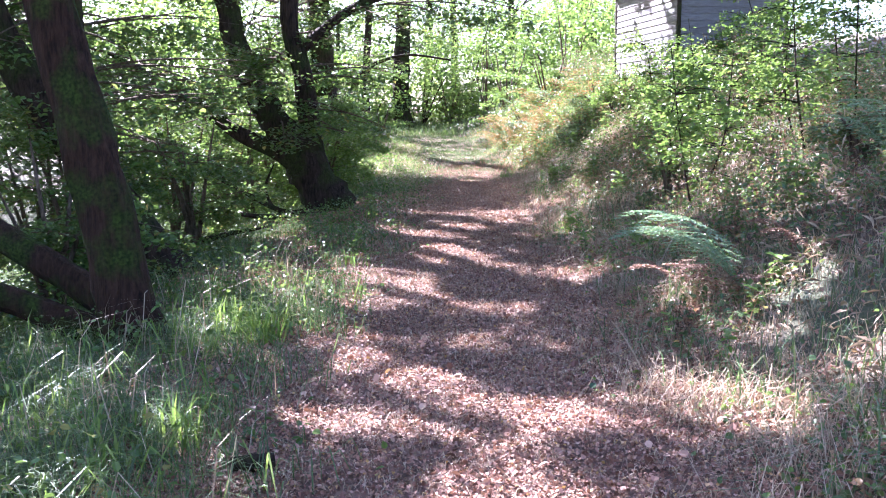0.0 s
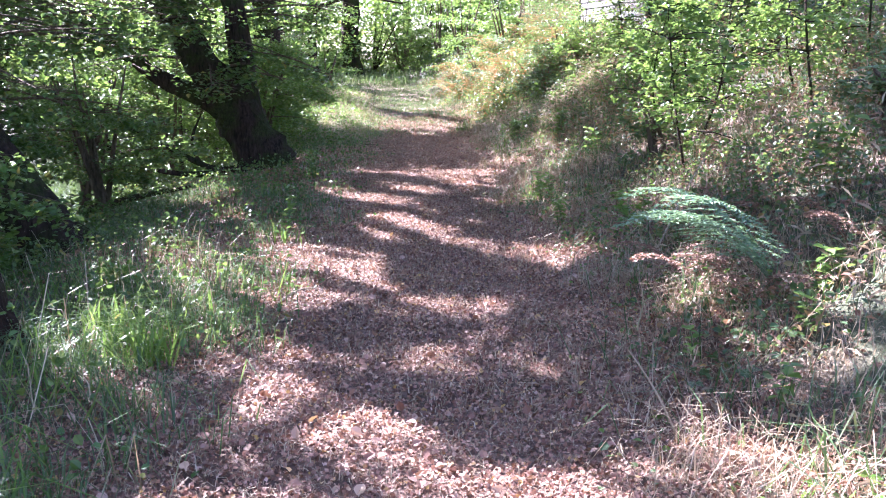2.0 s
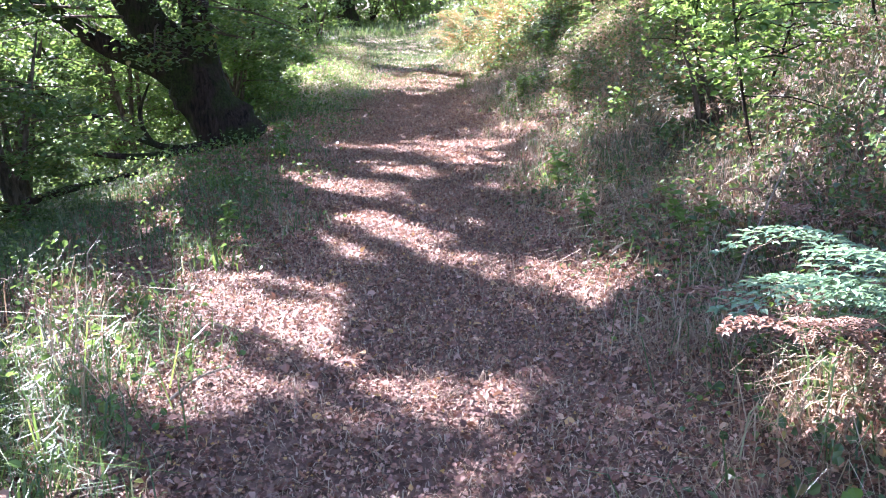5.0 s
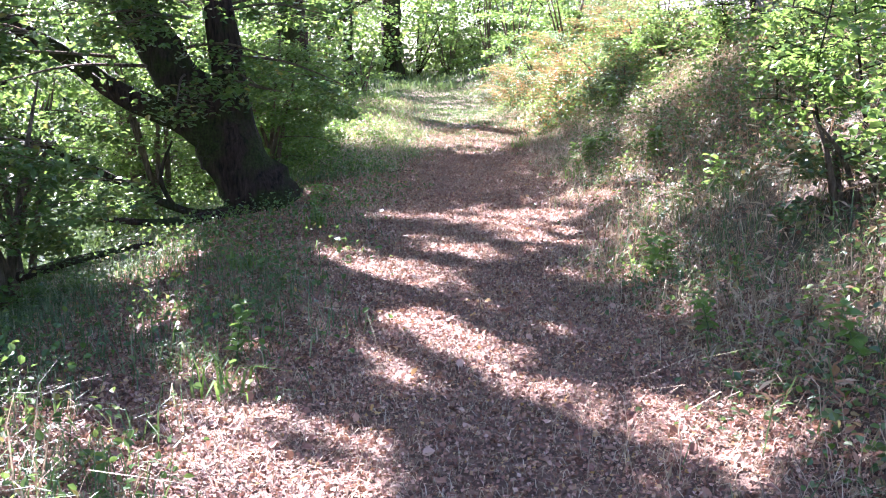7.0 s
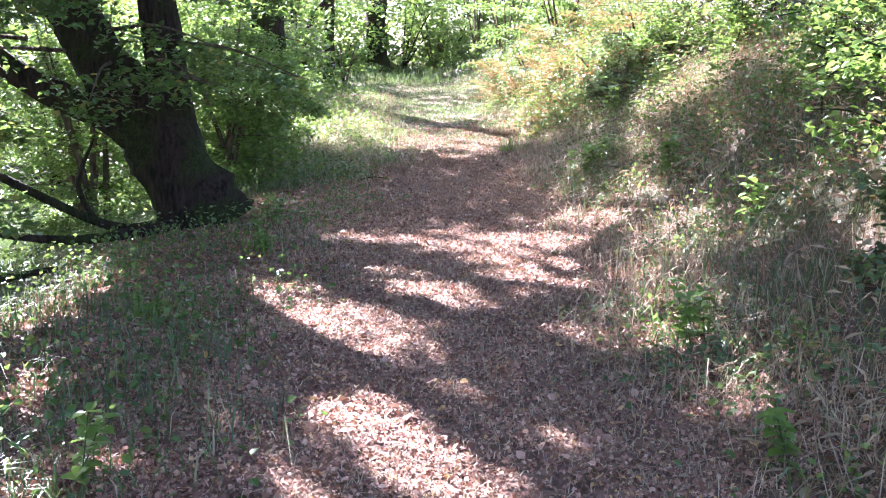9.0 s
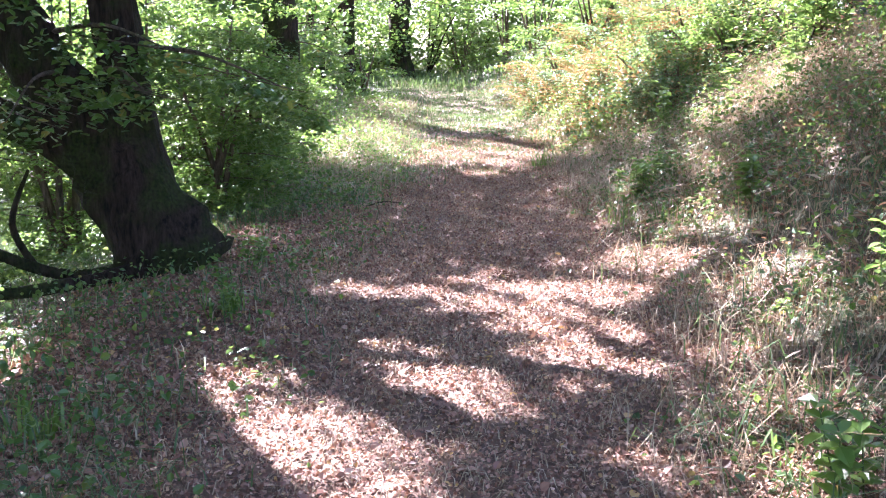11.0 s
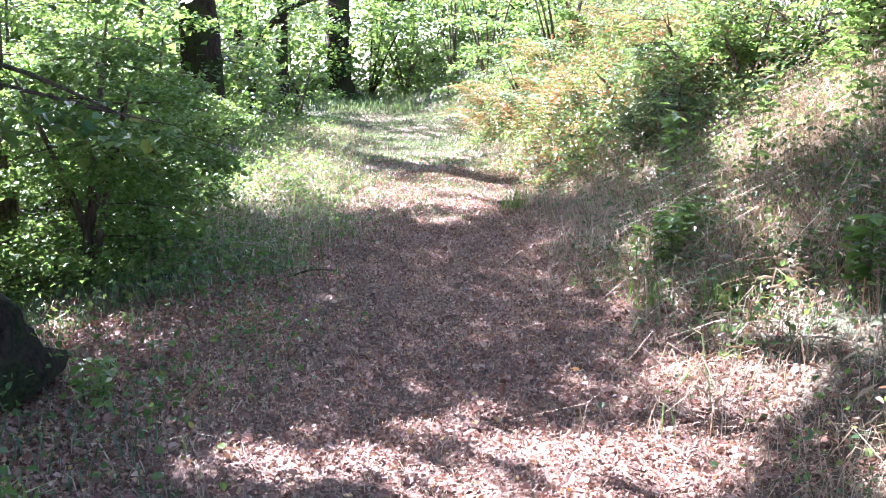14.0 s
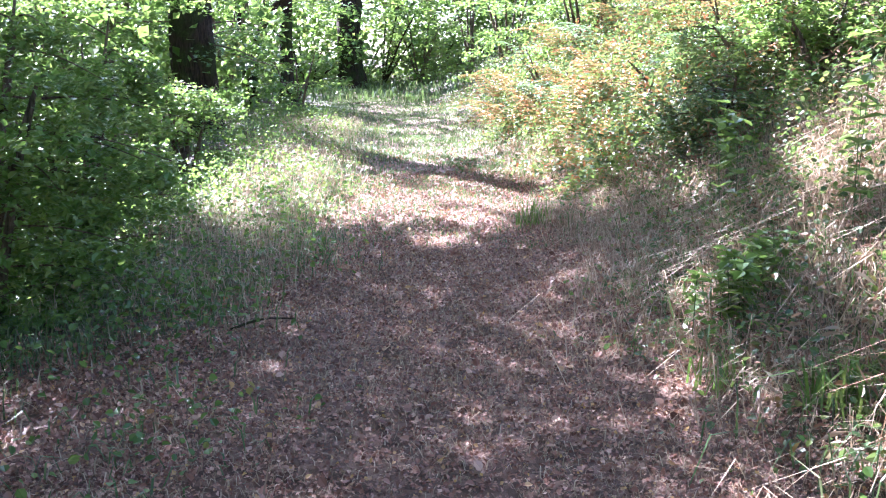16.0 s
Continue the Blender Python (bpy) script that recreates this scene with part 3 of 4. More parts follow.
for x, y, r, h in ((3.95, 21.6, 0.7, 1.0), (4.3, 23.2, 0.8, 1.3), (4.0, 24.4, 0.8, 1.2), (4.5, 20.1, 0.6, 0.8), (5.5, 19.2, 0.8, 1.2), (6.3, 20.0, 0.9, 1.5)):
    shrub("leafy bramble growing up against the shed", x, y, r, h, 16, 150, BRIGHT, 0.06, "bramble_bush", "brambles beside the shed", low=0.1)

# ---- undergrowth ----
def stuff(name, me, label, category):
    return tagged(new(name, me), label, category, kind="stuff")


def patch(x, y, k=1.0, s=0.0):
    """Slow change over the ground, from 0 to 1."""
    v = np.sin(k * (1.1 * x + 0.6 * y) + s) + np.sin(k * (0.9 * y - 1.3 * x) + 2 * s) + np.sin(k * (2.3 * x + 1.9 * y) + 3 * s) + 0.7 * np.sin(k * (4.1 * y - 3.3 * x) + s)
    return np.clip(0.5 + v / 5, 0, 1)


def kept(x, y, u, chance):
    k = R.uniform(0, 1, len(x)) < chance
    return x[k], y[k], u[k]


x, y, u = scatter(250000, -1.7, 1.8, 2.4, 25.5, 1.2)
stuff("fallen_leaves", leaf_mesh("fallen_leaves", on_ground(x, y, 0.016), 0.021, LITTER, False, 0.8), "brown and pinkish fallen leaves strewn over the track", "leaf litter")
x, y, u = scatter(42000, -3.0, -1.2, 8.6, 18.5)
stuff("fallen_leaves", leaf_mesh("fallen_leaves", on_ground(x, y, 0.012), 0.03, LITTER, False, 0.8), "brown leaves lying thick in the shade below the trees", "leaf litter")
x, y, u = scatter(16000, -3.2, 3.4, 2.0, 28)
stuff("fallen_leaves", leaf_mesh("fallen_leaves", on_ground(x, y, 0.02), 0.045, LITTER, True, 0.5), "scattered curled brown leaves on the verges", "leaf litter")
x, y, u = scatter(14000, -7, 9, 38, 64)
stuff("far_grass", blade_mesh("far_grass", on_ground(x, y), 0.3, 0.035, GRASS, 0.9), "rough grass and weeds under the far trees", "grass")
x, y, u = kept(*(q := scatter(2600, -3.6, -1.2, 1.8, 8.3, 1.1)), patch(q[0], q[1], 3.7, 6))
stuff("arching_grass", blade_mesh("arching_grass", on_ground(x, y), 0.36, 0.008, BRIGHT, 1.7), "long arching grass blades flopping over the verge", "grass")
x, y, u = kept(*(q := scatter(120000, -1.7, 2.3, 2.4, 23.5)), 0.35 + 0.65 * patch(q[0], q[1], 1.7))
stuff("short_dry_grass", blade_mesh("short_dry_grass", on_ground(x, y), 0.05, 0.0042, STRAW, 1.5), "short dry grass growing through the leaf litter", "grass")
x, y, u = kept(*(q := scatter(60000, -4.2, -1.05, 1.5, 13, 1.3)), (0.1 + 0.9 * patch(q[0], q[1], 2.2, 1) ** 1.5) * np.interp(q[1], (6.5, 9), (1, 0.3)))
stuff("verge_grass", blade_mesh("verge_grass", on_ground(x, y), 0.22, 0.0065, GRASS, 1.2), "long green grass on the verge by the water", "grass")
x, y, u = kept(*(q := scatter(700, -3.2, -1.2, 2, 9)), patch(q[0], q[1], 3.1, 4))
stuff("seeding_grass", blade_mesh("seeding_grass", on_ground(x, y), 0.5, 0.006, STRAW, 1.0), "pale arching seed stalks among the verge grass", "grass")
x, y, u = kept(*(q := scatter(50000, -4.4, -0.95, 10, 36, 1.2)), (0.1 + 0.9 * patch(q[0], q[1], 1.5, 2)) * np.where((q[1] < 18) & (q[2] > -2.5), 0.22, 1.0))
stuff("shade_grass", blade_mesh("shade_grass", on_ground(x, y), 0.14, 0.009, GRASS, 1.1), "short shaded green grass under the trees", "grass")
x, y, u = scatter(8000, 1.1, 2.2, 17, 28)
stuff("edge_straw", blade_mesh("edge_straw", on_ground(x, y), 0.17, 0.006, STRAW, 1.3), "pale dry grass along the track edge", "grass")
x, y, u = scatter(5000, -4.2, -0.9, 8, 34)
stuff("shade_straw", blade_mesh("shade_straw", on_ground(x, y), 0.13, 0.007, STRAW, 1.2), "withered grass and stalks under the trees", "grass")
x, y, u = kept(*(q := scatter(90000, -1.9, 1.6, 21, 46, 1.3)), (0.3 + 0.7 * patch(q[0], q[1], 1.3, 3)) * np.interp(q[1], (21, 27), (0.1, 1)))
stuff("track_grass", blade_mesh("track_grass", on_ground(x, y), 0.06, 0.012, GRASS, 0.9), "short green grass on the far track", "grass")
x, y, u = kept(*(q := scatter(100000, 1.0, 6.5, 2.0, 34, 1.25)), np.clip(0.15 + 1.1 * patch(q[0], q[1], 1.0, 5) ** 1.5, 0, 1) * np.interp(q[1], (20, 23), (1, 0.25)))
stuff("dry_grass", blade_mesh("dry_grass", on_ground(x, y), 0.23, 0.0042, STRAW, 1.5), "dry tangled straw-coloured grass on the bank", "grass")
x, y, u = kept(*(q := scatter(30000, 1.2, 6.5, 2.0, 34, 1.2)), patch(q[0], q[1], 1.4, 7))
stuff("bank_grass", blade_mesh("bank_grass", on_ground(x, y), 0.28, 0.008, GRASS, 1.2), "green grass tufts growing on the bank", "grass")


def cover(u, y):
    """Height of the growth on the bank."""
    return np.interp(u, (1.0, 1.6, 2.6, 3.6, 6, 9), (0.06, 0.2, 0.55, 0.9, 1.0, 1.0)) * np.interp(y, (6, 14, 22, 30), (0.6, 0.8, 1.15, 1.3))


def growth(name, n, mat, size, seed, label, category, low=0.1, slim=1.0, sharp=2.0, u1=7.0, fine=True, u0=1.15, y0=2.5):
    x, y, u = scatter(n, u0, u1, y0, 38, 1.25)
    x, y, u = kept(x, y, u, np.clip(sharp * (patch(x, y, 1.2, seed) - 0.3), 0.03, 1))
    p = on_ground(x, y)
    p[:, 2] += cover(u, y) * (0.35 + patch(x, y, 2.6, seed + 1)) * R.uniform(low, 1, len(p)) ** 0.7
    return stuff(name, leaf_mesh(name, p, size, mat, fine, 0.6, slim=slim), label, category)


growth("bank_undergrowth", 110000, BRAMBLE, 0.045, 11, "low green and reddening undergrowth on the bank", "undergrowth")
growth("bank_nettles", 50000, BRIGHT, 0.038, 23, "light green leafy herbs on the bank", "undergrowth")
growth("dead_bracken", 60000, FERN_DEAD, 0.05, 17, "withered brown bracken and dead leaves on the bank", "bracken", 0.0, 0.5)


def mound(name, n, mat, size, seed, label, slim=1.0):
    """Bracken and bramble heaped beside the bend, cut back along the track."""
    x, y, u = scatter(n, 1.35, 6.5, 22.5, 34, 1.1)
    x, y, u = kept(x, y, u, np.clip(2.2 * (patch(x, y, 1.9, seed) - 0.25), 0.05, 1))
    p = on_ground(x, y)
    p[:, 2] += np.interp(u, (1.3, 1.7, 2.3, 3.5, 6.5), (0.2, 0.6, 0.95, 0.9, 0.7)) * (0.5 + 0.7 * patch(x, y, 2.2, seed + 2)) * R.uniform(0.05, 1, len(p)) ** 0.55
    stuff(name, leaf_mesh(name, p, size, mat, True, 0.5, slim=slim), label, "undergrowth")


mound("bramble_growth", 28000, BRIGHT, 0.06, 3, "sunlit green bramble leaves heaped beside the track bend")
mound("bramble_growth", 46000, BRAMBLE, 0.06, 8, "dark green bramble leaves heaped beside the track bend")
mound("bracken_growth", 36000, FERN_RUST, 0.075, 14, "yellow and rust bracken leaves heaped beside the track bend", 0.5)
x, y = R.normal(3.4, 0.7, 7000), R.normal(19, 1.1, 7000)
stuff("plumed_grass", blade_mesh("plumed_grass", on_ground(x, y), 0.3, 0.006, STRAW, 1.9), "tall bleached grass plumes on the sunny bank", "grass")
x, y, u = kept(*(q := scatter(13000, 1.7, 6, 3, 32)), patch(q[0], q[1], 1.6, 13) ** 2)
stuff("withered_stems", blade_mesh("withered_stems", on_ground(x, y), 0.4, 0.005, FERN_DEAD, 1.4), "withered brown stems standing on the bank", "stalks")
x, y, u = scatter(11000, -3.2, -1.15, 18.5, 34)
x, y, u = kept(x, y, u, 0.25 + 0.75 * patch(x, y, 2.4, 3))
p = on_ground(x, y)
p[:, 2] += R.uniform(0.02, 0.42, len(p)) * np.interp(u, (-2.2, -1.2), (1, 0.35))
stuff("verge_weeds", leaf_mesh("verge_weeds", p, 0.05, BRIGHT, True, 0.6), "pale green weeds on the verge beneath the shrubs", "undergrowth")
x, y, u = scatter(6000, -2.6, -1.2, 19, 33)
stuff("verge_straw", blade_mesh("verge_straw", on_ground(x, y), 0.3, 0.006, STRAW, 1.2), "withered grass stalks on the sunny verge", "grass")
x, y, u = scatter(10000, 1.5, 3.6, 15.8, 23)
x, y, u = kept(x, y, u, 0.2 + 0.8 * patch(x, y, 2.1, 8))
p = on_ground(x, y)
p[:, 2] += R.uniform(0.02, 0.42, len(p)) * np.interp(u, (1.4, 2.4), (0.4, 1))
stuff("bank_weeds", leaf_mesh("bank_weeds", p, 0.04, GREEN, True, 0.6), "dark green weeds on the lower bank", "undergrowth")
growth("dead_stalks", 26000, STRAW, 0.11, 31, "pale dead stalks tangled through the bank", "stalks", 0.0, 0.05, fine=False)
x, y, u = scatter(30000, -4.2, -0.95, 2, 26, 1.2)
x, y, u = kept(x, y, u, patch(x, y, 1.8, 9) * np.interp(y, (4, 8), (0.5, 1)))
p = on_ground(x, y)
p[:, 2] += R.uniform(0.02, 0.28, len(p)) * np.interp(u, (-1.6, -0.9), (1, 0.3))
stuff("verge_herbs", leaf_mesh("verge_herbs", p, 0.042, GREEN, True, 0.6), "small leafy herbs among the verge grass", "undergrowth")


# ---- ferns, tufts and single plants ----
def frond(p, a, length, rise, mat, parent, wide=0.17):
    """One frond: an arching stalk with paired leaflets that carry small lobes."""
    t = np.linspace(0, 1, 20)
    d = np.array((np.cos(a), np.sin(a), 0))
    line = np.asarray(p) + np.outer(t * length, d)
    line[:, 2] += rise * (2.1 * t - 1.35 * t * t)
    f = part("frond", tubes("frond", [(line, (0.005, 0.0015), 4, 0)], mat), parent)
    side = np.cross(d, (0, 0, 1.0))
    pts, axs = [], []
    for k in range(4, 20):
        w = wide * length * 2 * (1 - t[k]) ** 0.8 * min(1, (t[k] - 0.12) * 6)
        for s in (-1, 1):
            dirn = unit(side * s + d * 0.35)
            m = max(3, int(w / (0.018 if mat is FERN else 0.03)))
            q = line[k] + np.outer(np.linspace(0.05, 1, m) * w, dirn)
            q[:, 2] -= 0.12 * w * np.linspace(0, 1, m) ** 2
            for e in (-1, 1):
                pts.append(q), axs.append(np.repeat((dirn * 0.6 + d * e)[None], m, 0))
    leaf = leaf_mesh("leaflets", np.concatenate(pts), 0.06 if mat is FERN_RUST else 0.034, mat, False, 0.12, np.concatenate(axs), slim=0.55)
    part("leafage", leaf, f, kind="stuff")


def fern(label, x, y, fronds, length, rise, mat, aim=None, group="ferns on the bank", fan=0.6):
    top = thing("fern", label, "fern", group, at=g(x, y, 0))
    base = g(x, y, -0.02)
    for k in range(fronds):
        a = k * 2 * np.pi / fronds + R.uniform(-0.3, 0.3) if aim is None else aim + R.uniform(-fan, fan)
        frond(base, a, length * R.uniform(0.8, 1.15), rise * R.uniform(0.8, 1.2), mat, top)


fern("pale green bracken with fronds arching over the track edge", 2.2, 6.7, 4, 1.1, 0.66, FERN, math.pi + 0.3, fan=0.3)
fern("pale green bracken spreading on the bank", 3.75, 7.4, 4, 0.8, 0.75, FERN, math.pi)
fern("sunlit bracken high on the bank", 5.3, 11.4, 6, 0.9, 0.7, FERN)
for x, y, l, r in ((1.95, 29.2, 1.0, 0.7), (2.4, 30.6, 1.1, 0.8), (2.9, 28.6, 1.0, 0.9), (3.3, 31.0, 1.2, 1.0), (2.1, 32.3, 1.1, 0.8), (4.1, 29.5, 1.1, 1.0), (3.0, 26.4, 0.9, 0.7), (4.8, 31.4, 1.2, 1.0), (2.15, 25.5, 0.75, 1.15), (3.9, 24.8, 0.9, 1.1), (2.9, 25.2, 0.8, 1.2)):
    fern("rust and yellow bracken turning at the track bend", x, y, 7, l, r, FERN_RUST)
for x, y, l, r in ((2.6, 27.4, 1.0, 0.8), (3.6, 29.8, 1.1, 1.0), (3.9, 24.0, 1.0, 0.8), (2.9, 32.4, 1.1, 0.9), (5.0, 25.5, 1.0, 0.9)):
    fern("green bracken clump on the bank", x, y, 6, l, r, FERN)
for x, y, a in ((1.9, 7.3, 2.8), (2.4, 8.4, 2.2), (2.0, 6.6, 3.6), (2.7, 6.9, 1.0)):
    fern("collapsed brown bracken on the bank", x, y, 5, 0.5, 0.3, FERN_DEAD)


def tuft(label, x, y, n, h, mat=BRIGHT, wide=0.014):
    p = np.array(g(x, y, 0)) + R.normal(size=(n, 3)) * np.array((0.08, 0.08, 0))
    tagged(new("grass_tuft", blade_mesh("grass_tuft", p, h, wide, mat, 0.9)), label, "grass tuft", "bright grass tufts")


for x, y, n, h in ((2.2, 16.8, 90, 0.26), (1.9, 17.4, 40, 0.2), (1.5, 22, 60, 0.3), (-1.25, 6.2, 90, 0.3), (-1.5, 6.6, 70, 0.32), (-1.2, 4.2, 30, 0.26), (-1.5, 3.9, 30, 0.26), (-0.95, 9.6, 30, 0.22), (-1.9, 8.0, 60, 0.32), (-1.4, 12.5, 50, 0.22), (-1.15, 14.5, 40, 0.2)):
    tuft("bright green grass tuft catching the sun", x, y, n, h)


HERB_LEAF = mesh_np("leaf", FINE, FINE_F, BRIGHT)


def herb(label, x, y, h, pairs, size, mat, stems=1, group="herbs beside the track"):
    base = np.array(g(x, y, 0))
    top = thing("herb", label, "plant", group, at=tuple(base))
    for k in range(stems):
        o = base + R.normal(size=3) * (0.09, 0.09, 0) * (k > 0)
        e = o + R.normal(size=3) * (0.05, 0.05, 0) + np.array((0, 0, h * R.uniform(0.75, 1.1)))
        l = line_to(o, e, 0, 4)
        part("stem", tubes("stem", [(l, (0.004, 0.002), 4, 0)], GRASS), top)
        z = np.linspace(0.3, 1, pairs)
        for q in z:
            turn = R.uniform(0, 360)
            for j in range(3):
                lf = new("leaf", HERB_LEAF)
                lf.parent = top
                k2 = size * R.uniform(0.7, 1.2)
                lf.matrix_local = pose(*(o + q * (e - o) - base), R.uniform(-25, 30), R.uniform(-15, 15), turn + 120 * j) @ Matrix.Diagonal((k2, k2, k2, 1))


for x, y, h, n, z, st in ((1.5, 6.0, 0.2, 4, 0.055, 1), (1.62, 5.3, 0.22, 4, 0.06, 1), (2.0, 5.9, 0.22, 4, 0.07, 1), (2.3, 6.4, 0.25, 5, 0.07, 2), (2.1, 18.0, 0.42, 8, 0.075, 9), (2.35, 18.3, 0.4, 7, 0.07, 7), (-0.97, 10.1, 0.38, 6, 0.07, 1), (-1.05, 10.3, 0.3, 5, 0.07, 1), (-1.1, 14.4, 0.35, 6, 0.06, 3),
                          (2.0, 9.0, 0.35, 7, 0.08, 2), (1.6, 10.2, 0.25, 6, 0.07, 2), (1.65, 11.8, 0.35, 6, 0.08, 3), (-1.3, 15.8, 0.3, 6, 0.07, 3), (2.6, 16.0, 0.45, 6, 0.1, 3), (2.5, 13.5, 0.4, 6, 0.09, 3), (3.1, 8.2, 0.5, 7, 0.1, 3), (2.9, 20.6, 0.6, 8, 0.1, 4), (3.4, 22.2, 0.7, 8, 0.1, 5)):
    herb("upright leafy herb with broad pale green leaves", x, y, h, n, z, BRIGHT, st)
for x, y, h in ((2.95, 18.5, 1.0), (3.3, 19.3, 0.95), (3.5, 18.2, 0.9), (2.7, 19.8, 0.8), (3.9, 19.0, 0.9)):
    herb("tall stem with large yellow-green leaves on the bank", x, y, h, 5, 0.11, BRIGHT, 2, "tall herbs on the bank")


def stick(name, label, a, b, r, mat, bow=0.03):
    a, b = np.array(g(a[0], a[1], a[2])), np.array(g(b[0], b[1], b[2]))
    tagged(new(name, tubes(name, [(line_to(a, b, bow, 5), (r, r * 0.8, r * 0.4), 7, 0.06)], mat)), label, "stick", "fallen sticks")


stick("stick", "slender dry stem standing beside the track", (1.17, 5.15, 0.0), (0.98, 5.3, 0.36), 0.005, STRAW)
stick("stick", "pale broken stick lying in dry grass", (1.95, 16.5, 0.03), (2.3, 16.0, 0.05), 0.007, DEADWOOD)
stick("stick", "pale broken stick lying in dry grass", (2.2, 16.0, 0.02), (2.35, 15.4, 0.04), 0.006, DEADWOOD)
stick("stick", "dark fallen twig lying on the leaf litter", (-0.65, 18.5, 0.02), (-0.3, 18.7, 0.03), 0.008, BARK_DARK)
stick("stick", "thin bare twig lying by the verge", (-0.9, 6.5, 0.02), (-0.55, 6.9, 0.04), 0.008, TWIG)
stick("stick", "thin twig lying across the leaves", (-0.72, 7.4, 0.02), (-0.5, 7.7, 0.03), 0.008, DEADWOOD)
stick("stick", "bare stem leaning out of the bank", (1.9, 8.2, 0.02), (2.4, 8.7, 0.5), 0.007, DEADWOOD)
stick("stick", "bare stem leaning out of the bank", (2.0, 12.6, 0.02), (2.3, 12.4, 0.55), 0.007, DEADWOOD)
stick("fallen_branch", "dark fallen branch at the pond edge", (-3.9, 13.5, 0.15), (-2.7, 14.3, 0.1), 0.05, BARK_DARK)
log = thing("log", "short dark log with a pale sawn end", "log", at=g(-0.83, 3.9, 0.04))
c = np.array(g(-0.83, 3.9, 0.035))
part("bark", tubes("bark", [(np.array((c + (-0.09, -0.02, 0), c, c + (0.09, 0.03, 0))), (0.035, 0.04, 0.034), 10, 0.06)], BARK_DARK), log)
part("sawn_end", tubes("sawn_end", [(np.array((c + (-0.092, -0.02, 0), c + (-0.09, -0.02, 0))), (0.001, 0.034), 10, 0)], DEADWOOD), log, "pale sawn end")


# ---- weatherboarded shed on the bank ----
def board_mat():
    m, t, p = shader("weathered_board")
    tc = t.nodes.new("ShaderNodeTexCoord")
    mp = node(t, "ShaderNodeMapping", Scale=(2, 2, 30))
    t.links.new(tc.outputs["Object"], mp.inputs[0])
    n = node(t, "ShaderNodeTexNoise", Scale=2.0, Detail=8.0, Roughness=0.7)
    t.links.new(mp.outputs[0], n.inputs["Vector"])
    oi = t.nodes.new("ShaderNodeObjectInfo")
    col = ramp(t, n.outputs[0], [(0.3, (0.14, 0.125, 0.12)), (0.7, (0.36, 0.345, 0.35))])
    dirt = ramp(t, oi.outputs["Random"], [(0, (0.6, 0.55, 0.5)), (1, (1, 1, 1))])
    x = t.nodes.new("ShaderNodeMix")
    x.data_type, x.blend_type = "RGBA", "MULTIPLY"
    x.inputs[0].default_value = 1
    t.links.new(col, x.inputs[6]), t.links.new(dirt, x.inputs[7])
    t.links.new(x.outputs[2], p.inputs["Base Color"])
    p.inputs["Roughness"].default_value = 0.75
    return m


BOARD = board_mat()


def box_mesh(name, x0, x1, y0, y1, z0, z1, mat, tip=0.0):
    """A board along x; tip: its lower edge stands out in -y."""
    v = [(x, y - (tip if z == z0 else 0), z) for z in (z0, z1) for y in (y0, y1) for x in (x0, x1)]
    return mesh_np(name, v, [(0, 1, 3, 2), (4, 6, 7, 5), (0, 4, 5, 1), (2, 3, 7, 6), (0, 2, 6, 4), (1, 5, 7, 3)], mat)


shed = thing("shed", "weathered grey weatherboarded shed on the bank", "shed", at=(5.15, 20.9, 1.75))
shed.rotation_euler = (0, 0, math.atan2(24.5 - 20.9, 4.65 - 5.35) + math.pi)


def shed_part(name, me, label=""):
    ob = new(name, me)
    ob.parent = shed
    return tagged(ob, label)


L, D, H = 3.67, 2.6, 3.0
for face, (w, turn, ox, oy) in enumerate(((L, 0, -L, 0), (D, 90, 0, 0), (D, -90, -L, D), (L, 180, 0, D))):
    m = pose(ox, oy, 0, 0, 0, turn)
    wall = shed_part("wall", box_mesh("wall", 0.02, w - 0.02, 0.03, 0.07, 0, H, BARK_DARK))
    wall.matrix_local = m
    me = box_mesh("board", 0, w, 0, 0.022, 0, 0.165, BOARD, 0.02)
    for k in range(20):
        bd = new("board", me)
        bd.parent = wall
        bd.location = (0, 0, 0.15 * k)
    post = new("corner_post", box_mesh("corner_post", -0.03, 0.05, -0.03, 0.03, 0, H, BARK_DARK))
    post.parent = wall
roof = shed_part("roof", box_mesh("roof", -L - 0.2, 0.2, -0.25, D + 0.25, H, H + 0.07, BOARD), "grey felted roof")


# ---- woods all round ----
def far_tree(x, y, h, r, leaf, n=6000, size=0.18):
    base = np.array(g(x, y))
    top = thing("woodland_tree", "tall leafy tree in the surrounding wood", "tree", "surrounding wood", at=tuple(base))
    lean = R.normal(size=2) * 0.5
    line = [base, base + (lean[0] * 0.4, lean[1] * 0.4, h * 0.4), base + (lean[0], lean[1], h * 0.9)]
    part("trunk", tubes("trunk", [(bent(line, 4), (0.028 * h, 0.02 * h, 0.006 * h), 8, 0.05)], BARK_DARK), top)
    k = n // 80
    c = base + np.array((*lean, h * 0.58)) + R.normal(size=(k, 3)) * np.array((r * 0.5, r * 0.5, h * 0.24))
    c[:, 2] = np.maximum(c[:, 2], base[2] + 0.9)
    p = np.repeat(c, 80, 0) + R.normal(size=(k * 80, 3)) * np.array((0.6, 0.6, 0.35)) * (r / 3.5)
    part("crown", leaf_mesh("crown", p, size, leaf, False, 0.6), top)
    part("limb_spray", tubes("limb_spray", [(line_to(base + (lean[0] * 0.5, lean[1] * 0.5, h * R.uniform(0.25, 0.7)), q, 0.3, 3), (0.05, 0.012), 4, 0) for q in c[::3]], BARK_DARK), top, kind="stuff")


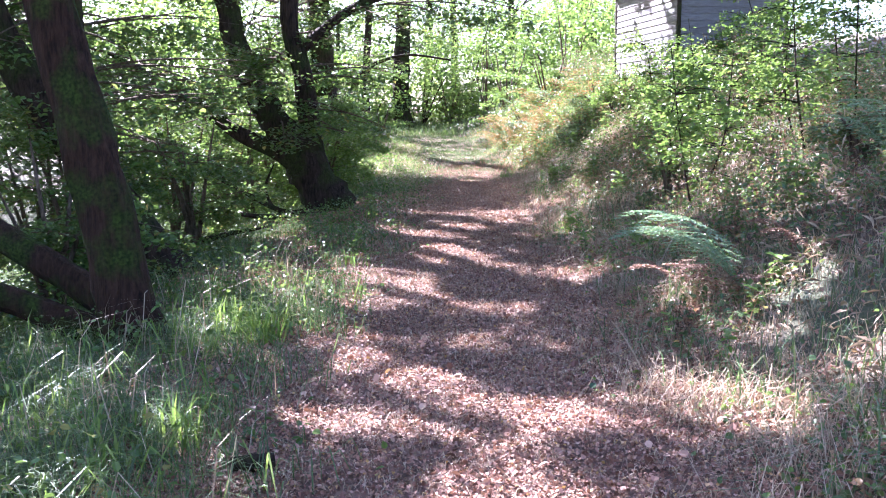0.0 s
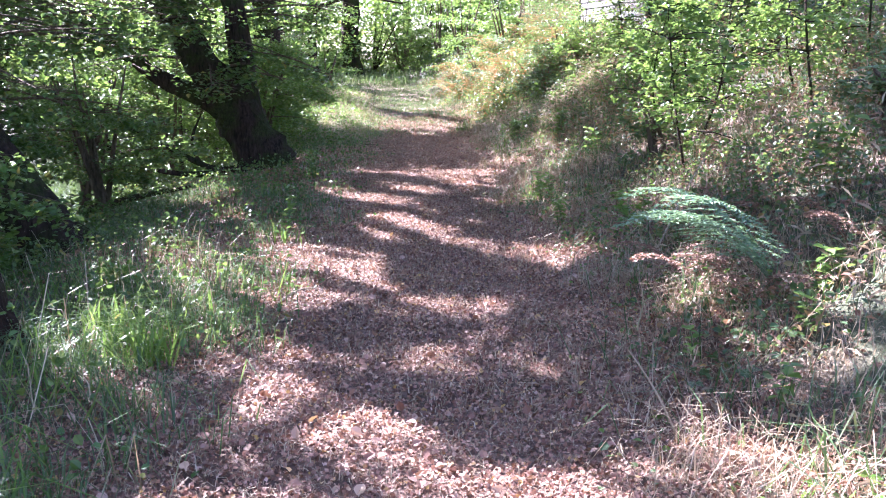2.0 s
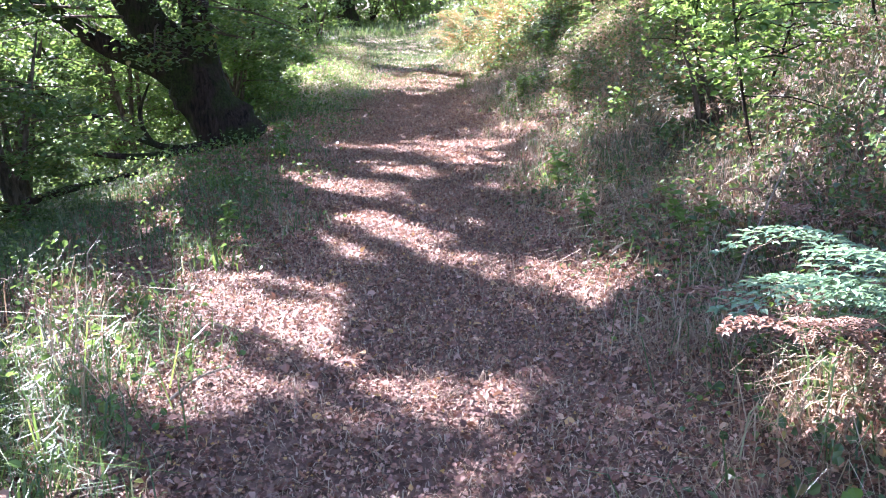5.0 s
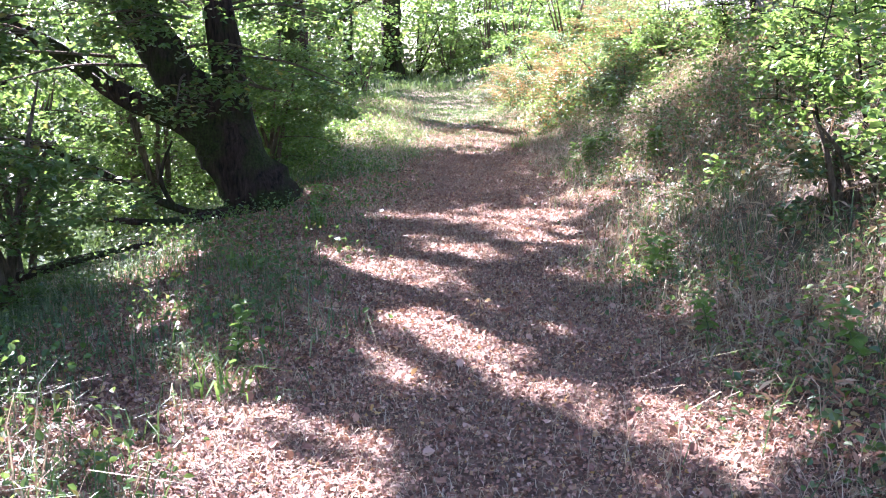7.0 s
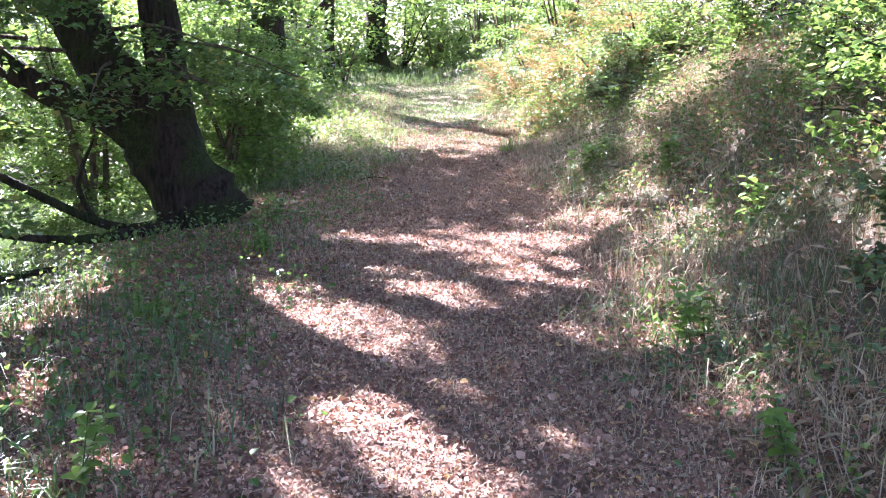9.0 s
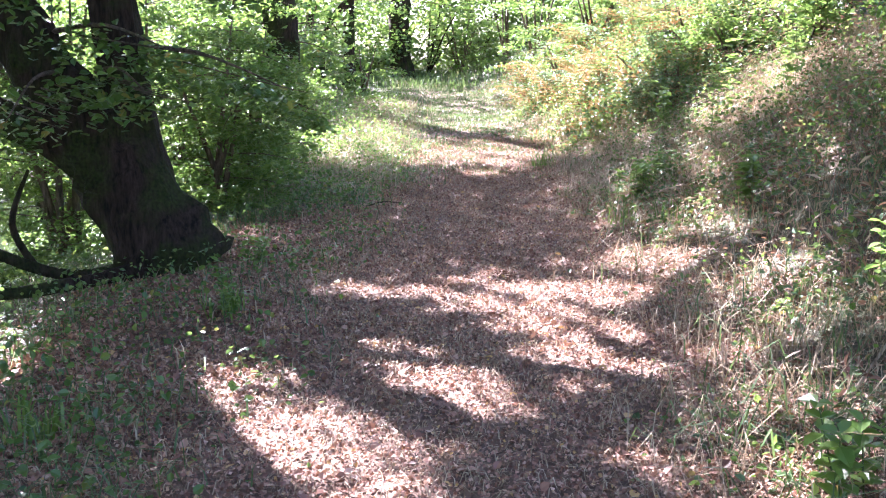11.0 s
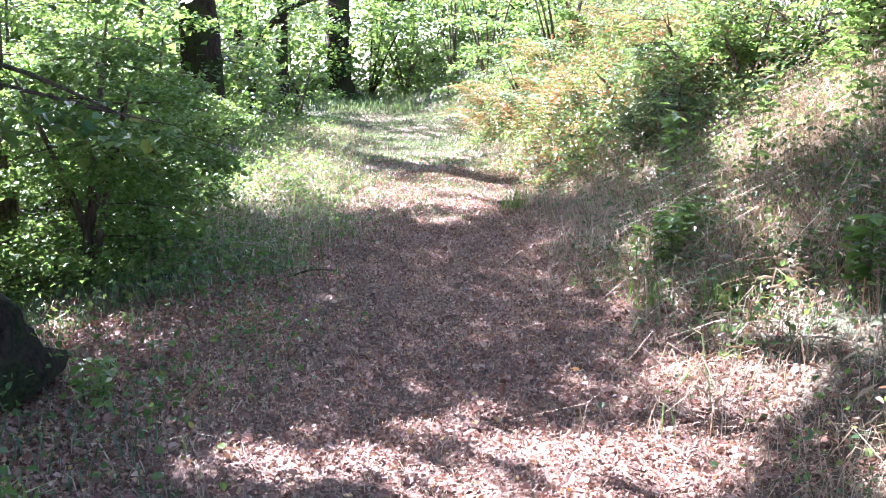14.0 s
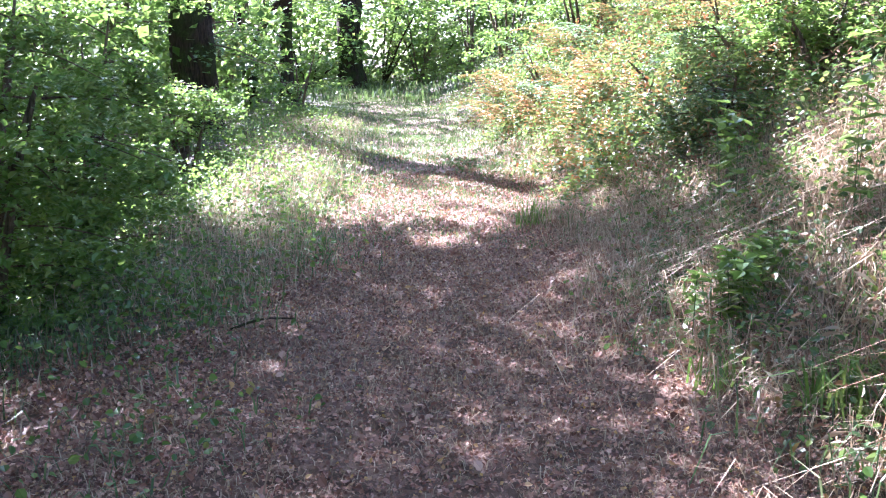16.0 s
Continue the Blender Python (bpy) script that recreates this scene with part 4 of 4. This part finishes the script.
# The trees behind the camera are unseen, drawn in close to block sky light.
for x, y, h, r in ((-17, 4, 10, 4), (-16.5, 12, 9, 4), (-17, 20, 11, 4), (-16, 28, 10, 4), (-14, 36, 11, 4), (-19, 44, 12, 4.5), (-10, 46, 11, 4), (-8, 54, 12, 4.5), (-1, 58, 12, 4.5), (4, 53, 10, 4), (9, 60, 12, 4.5), (11, 48, 9, 3.5), (16, 52, 11, 4.5), (-14, 60, 13, 5), (-24, 32, 13, 5), (-24, 14, 13, 5), (-24, 52, 13, 5), (1, 74, 14, 6), (-10, 74, 14, 6), (12, 76, 14, 6), (22, 66, 13, 6), (27, 50, 9, 4), (-3.4, -6.5, 10, 4.5), (1, -9, 11, 5), (8, -6, 10, 4.5), (-16.5, -4, 10, 4.5), (14, 0, 9, 4)):
    # Crowns far to the left keep the darker leaf: shade put into colour.
    far_tree(x, y, h, r, BRIGHT if R.uniform() < 0.5 and x > -9 else GREEN, 5200 if y > 0 else 2400)


def thicket(x, y, h, r, leaf):
    base = np.array(g(x, y))
    top = thing("woodland_bush", "dense leafy bush at the foot of the wood", "bush", "bushes round the wood", at=tuple(base))
    c = base + np.array((0, 0, h * 0.45)) + R.uniform(-1, 1, (46, 3)) * np.array((r, r, h * 0.45))
    p = np.repeat(c, 46, 0) + R.normal(size=(46 * 46, 3)) * np.array((0.4, 0.4, 0.25))
    p[:, 2] = np.maximum(p[:, 2], base[2] + 0.05)
    for k in range(4):
        part("stem", tubes("stem", [(line_to(base, c[k], 0.2, 3), (0.05, 0.015), 5, 0.05)], BARK_DARK), top)
    part("foliage", leaf_mesh("foliage", p, 0.19, leaf, False, 0.6), top)


# The row beyond the pond has shade put into its darker leaf colour.
for k in range(12):
    thicket(-15.2 - 1.5 * (k % 2), 6 + 3.4 * k, 3.0 + 1.6 * R.uniform(), 2.2, GREEN)
for k in range(12):
    thicket(-18 + 3.2 * k, 48 + 2.5 * (k % 2), 4.5 + 2 * R.uniform(), 2.4, BRIGHT if k % 3 else GREEN)
for k in range(4):
    thicket(10.5 + 1.5 * (k % 2), 6 + 3.6 * k, 1.4 + 0.8 * R.uniform(), 1.8, BRIGHT if k % 2 else GREEN)
for x, y, h in ((-5.5, 27, 3.5), (-6, 31, 4), (-4.8, 35, 3.5), (-6.5, 39, 4), (-3.2, 44, 3), (-4, 48, 4), (2.6, 47, 3.5), (5, 43, 4), (7, 36, 3), (-7.5, 35, 4.5), (-7, 25, 3), (-8.5, 29, 6), (-9.5, 33.5, 6.5), (-11, 38, 7), (-8.5, 42, 6), (-12.5, 32, 6), (-1, 46.5, 4), (0.8, 49, 4.5), (3.6, 50, 5), (6.5, 47, 5), (8.5, 41, 4)):
    thicket(x, y, h, 1.7, BRIGHT)
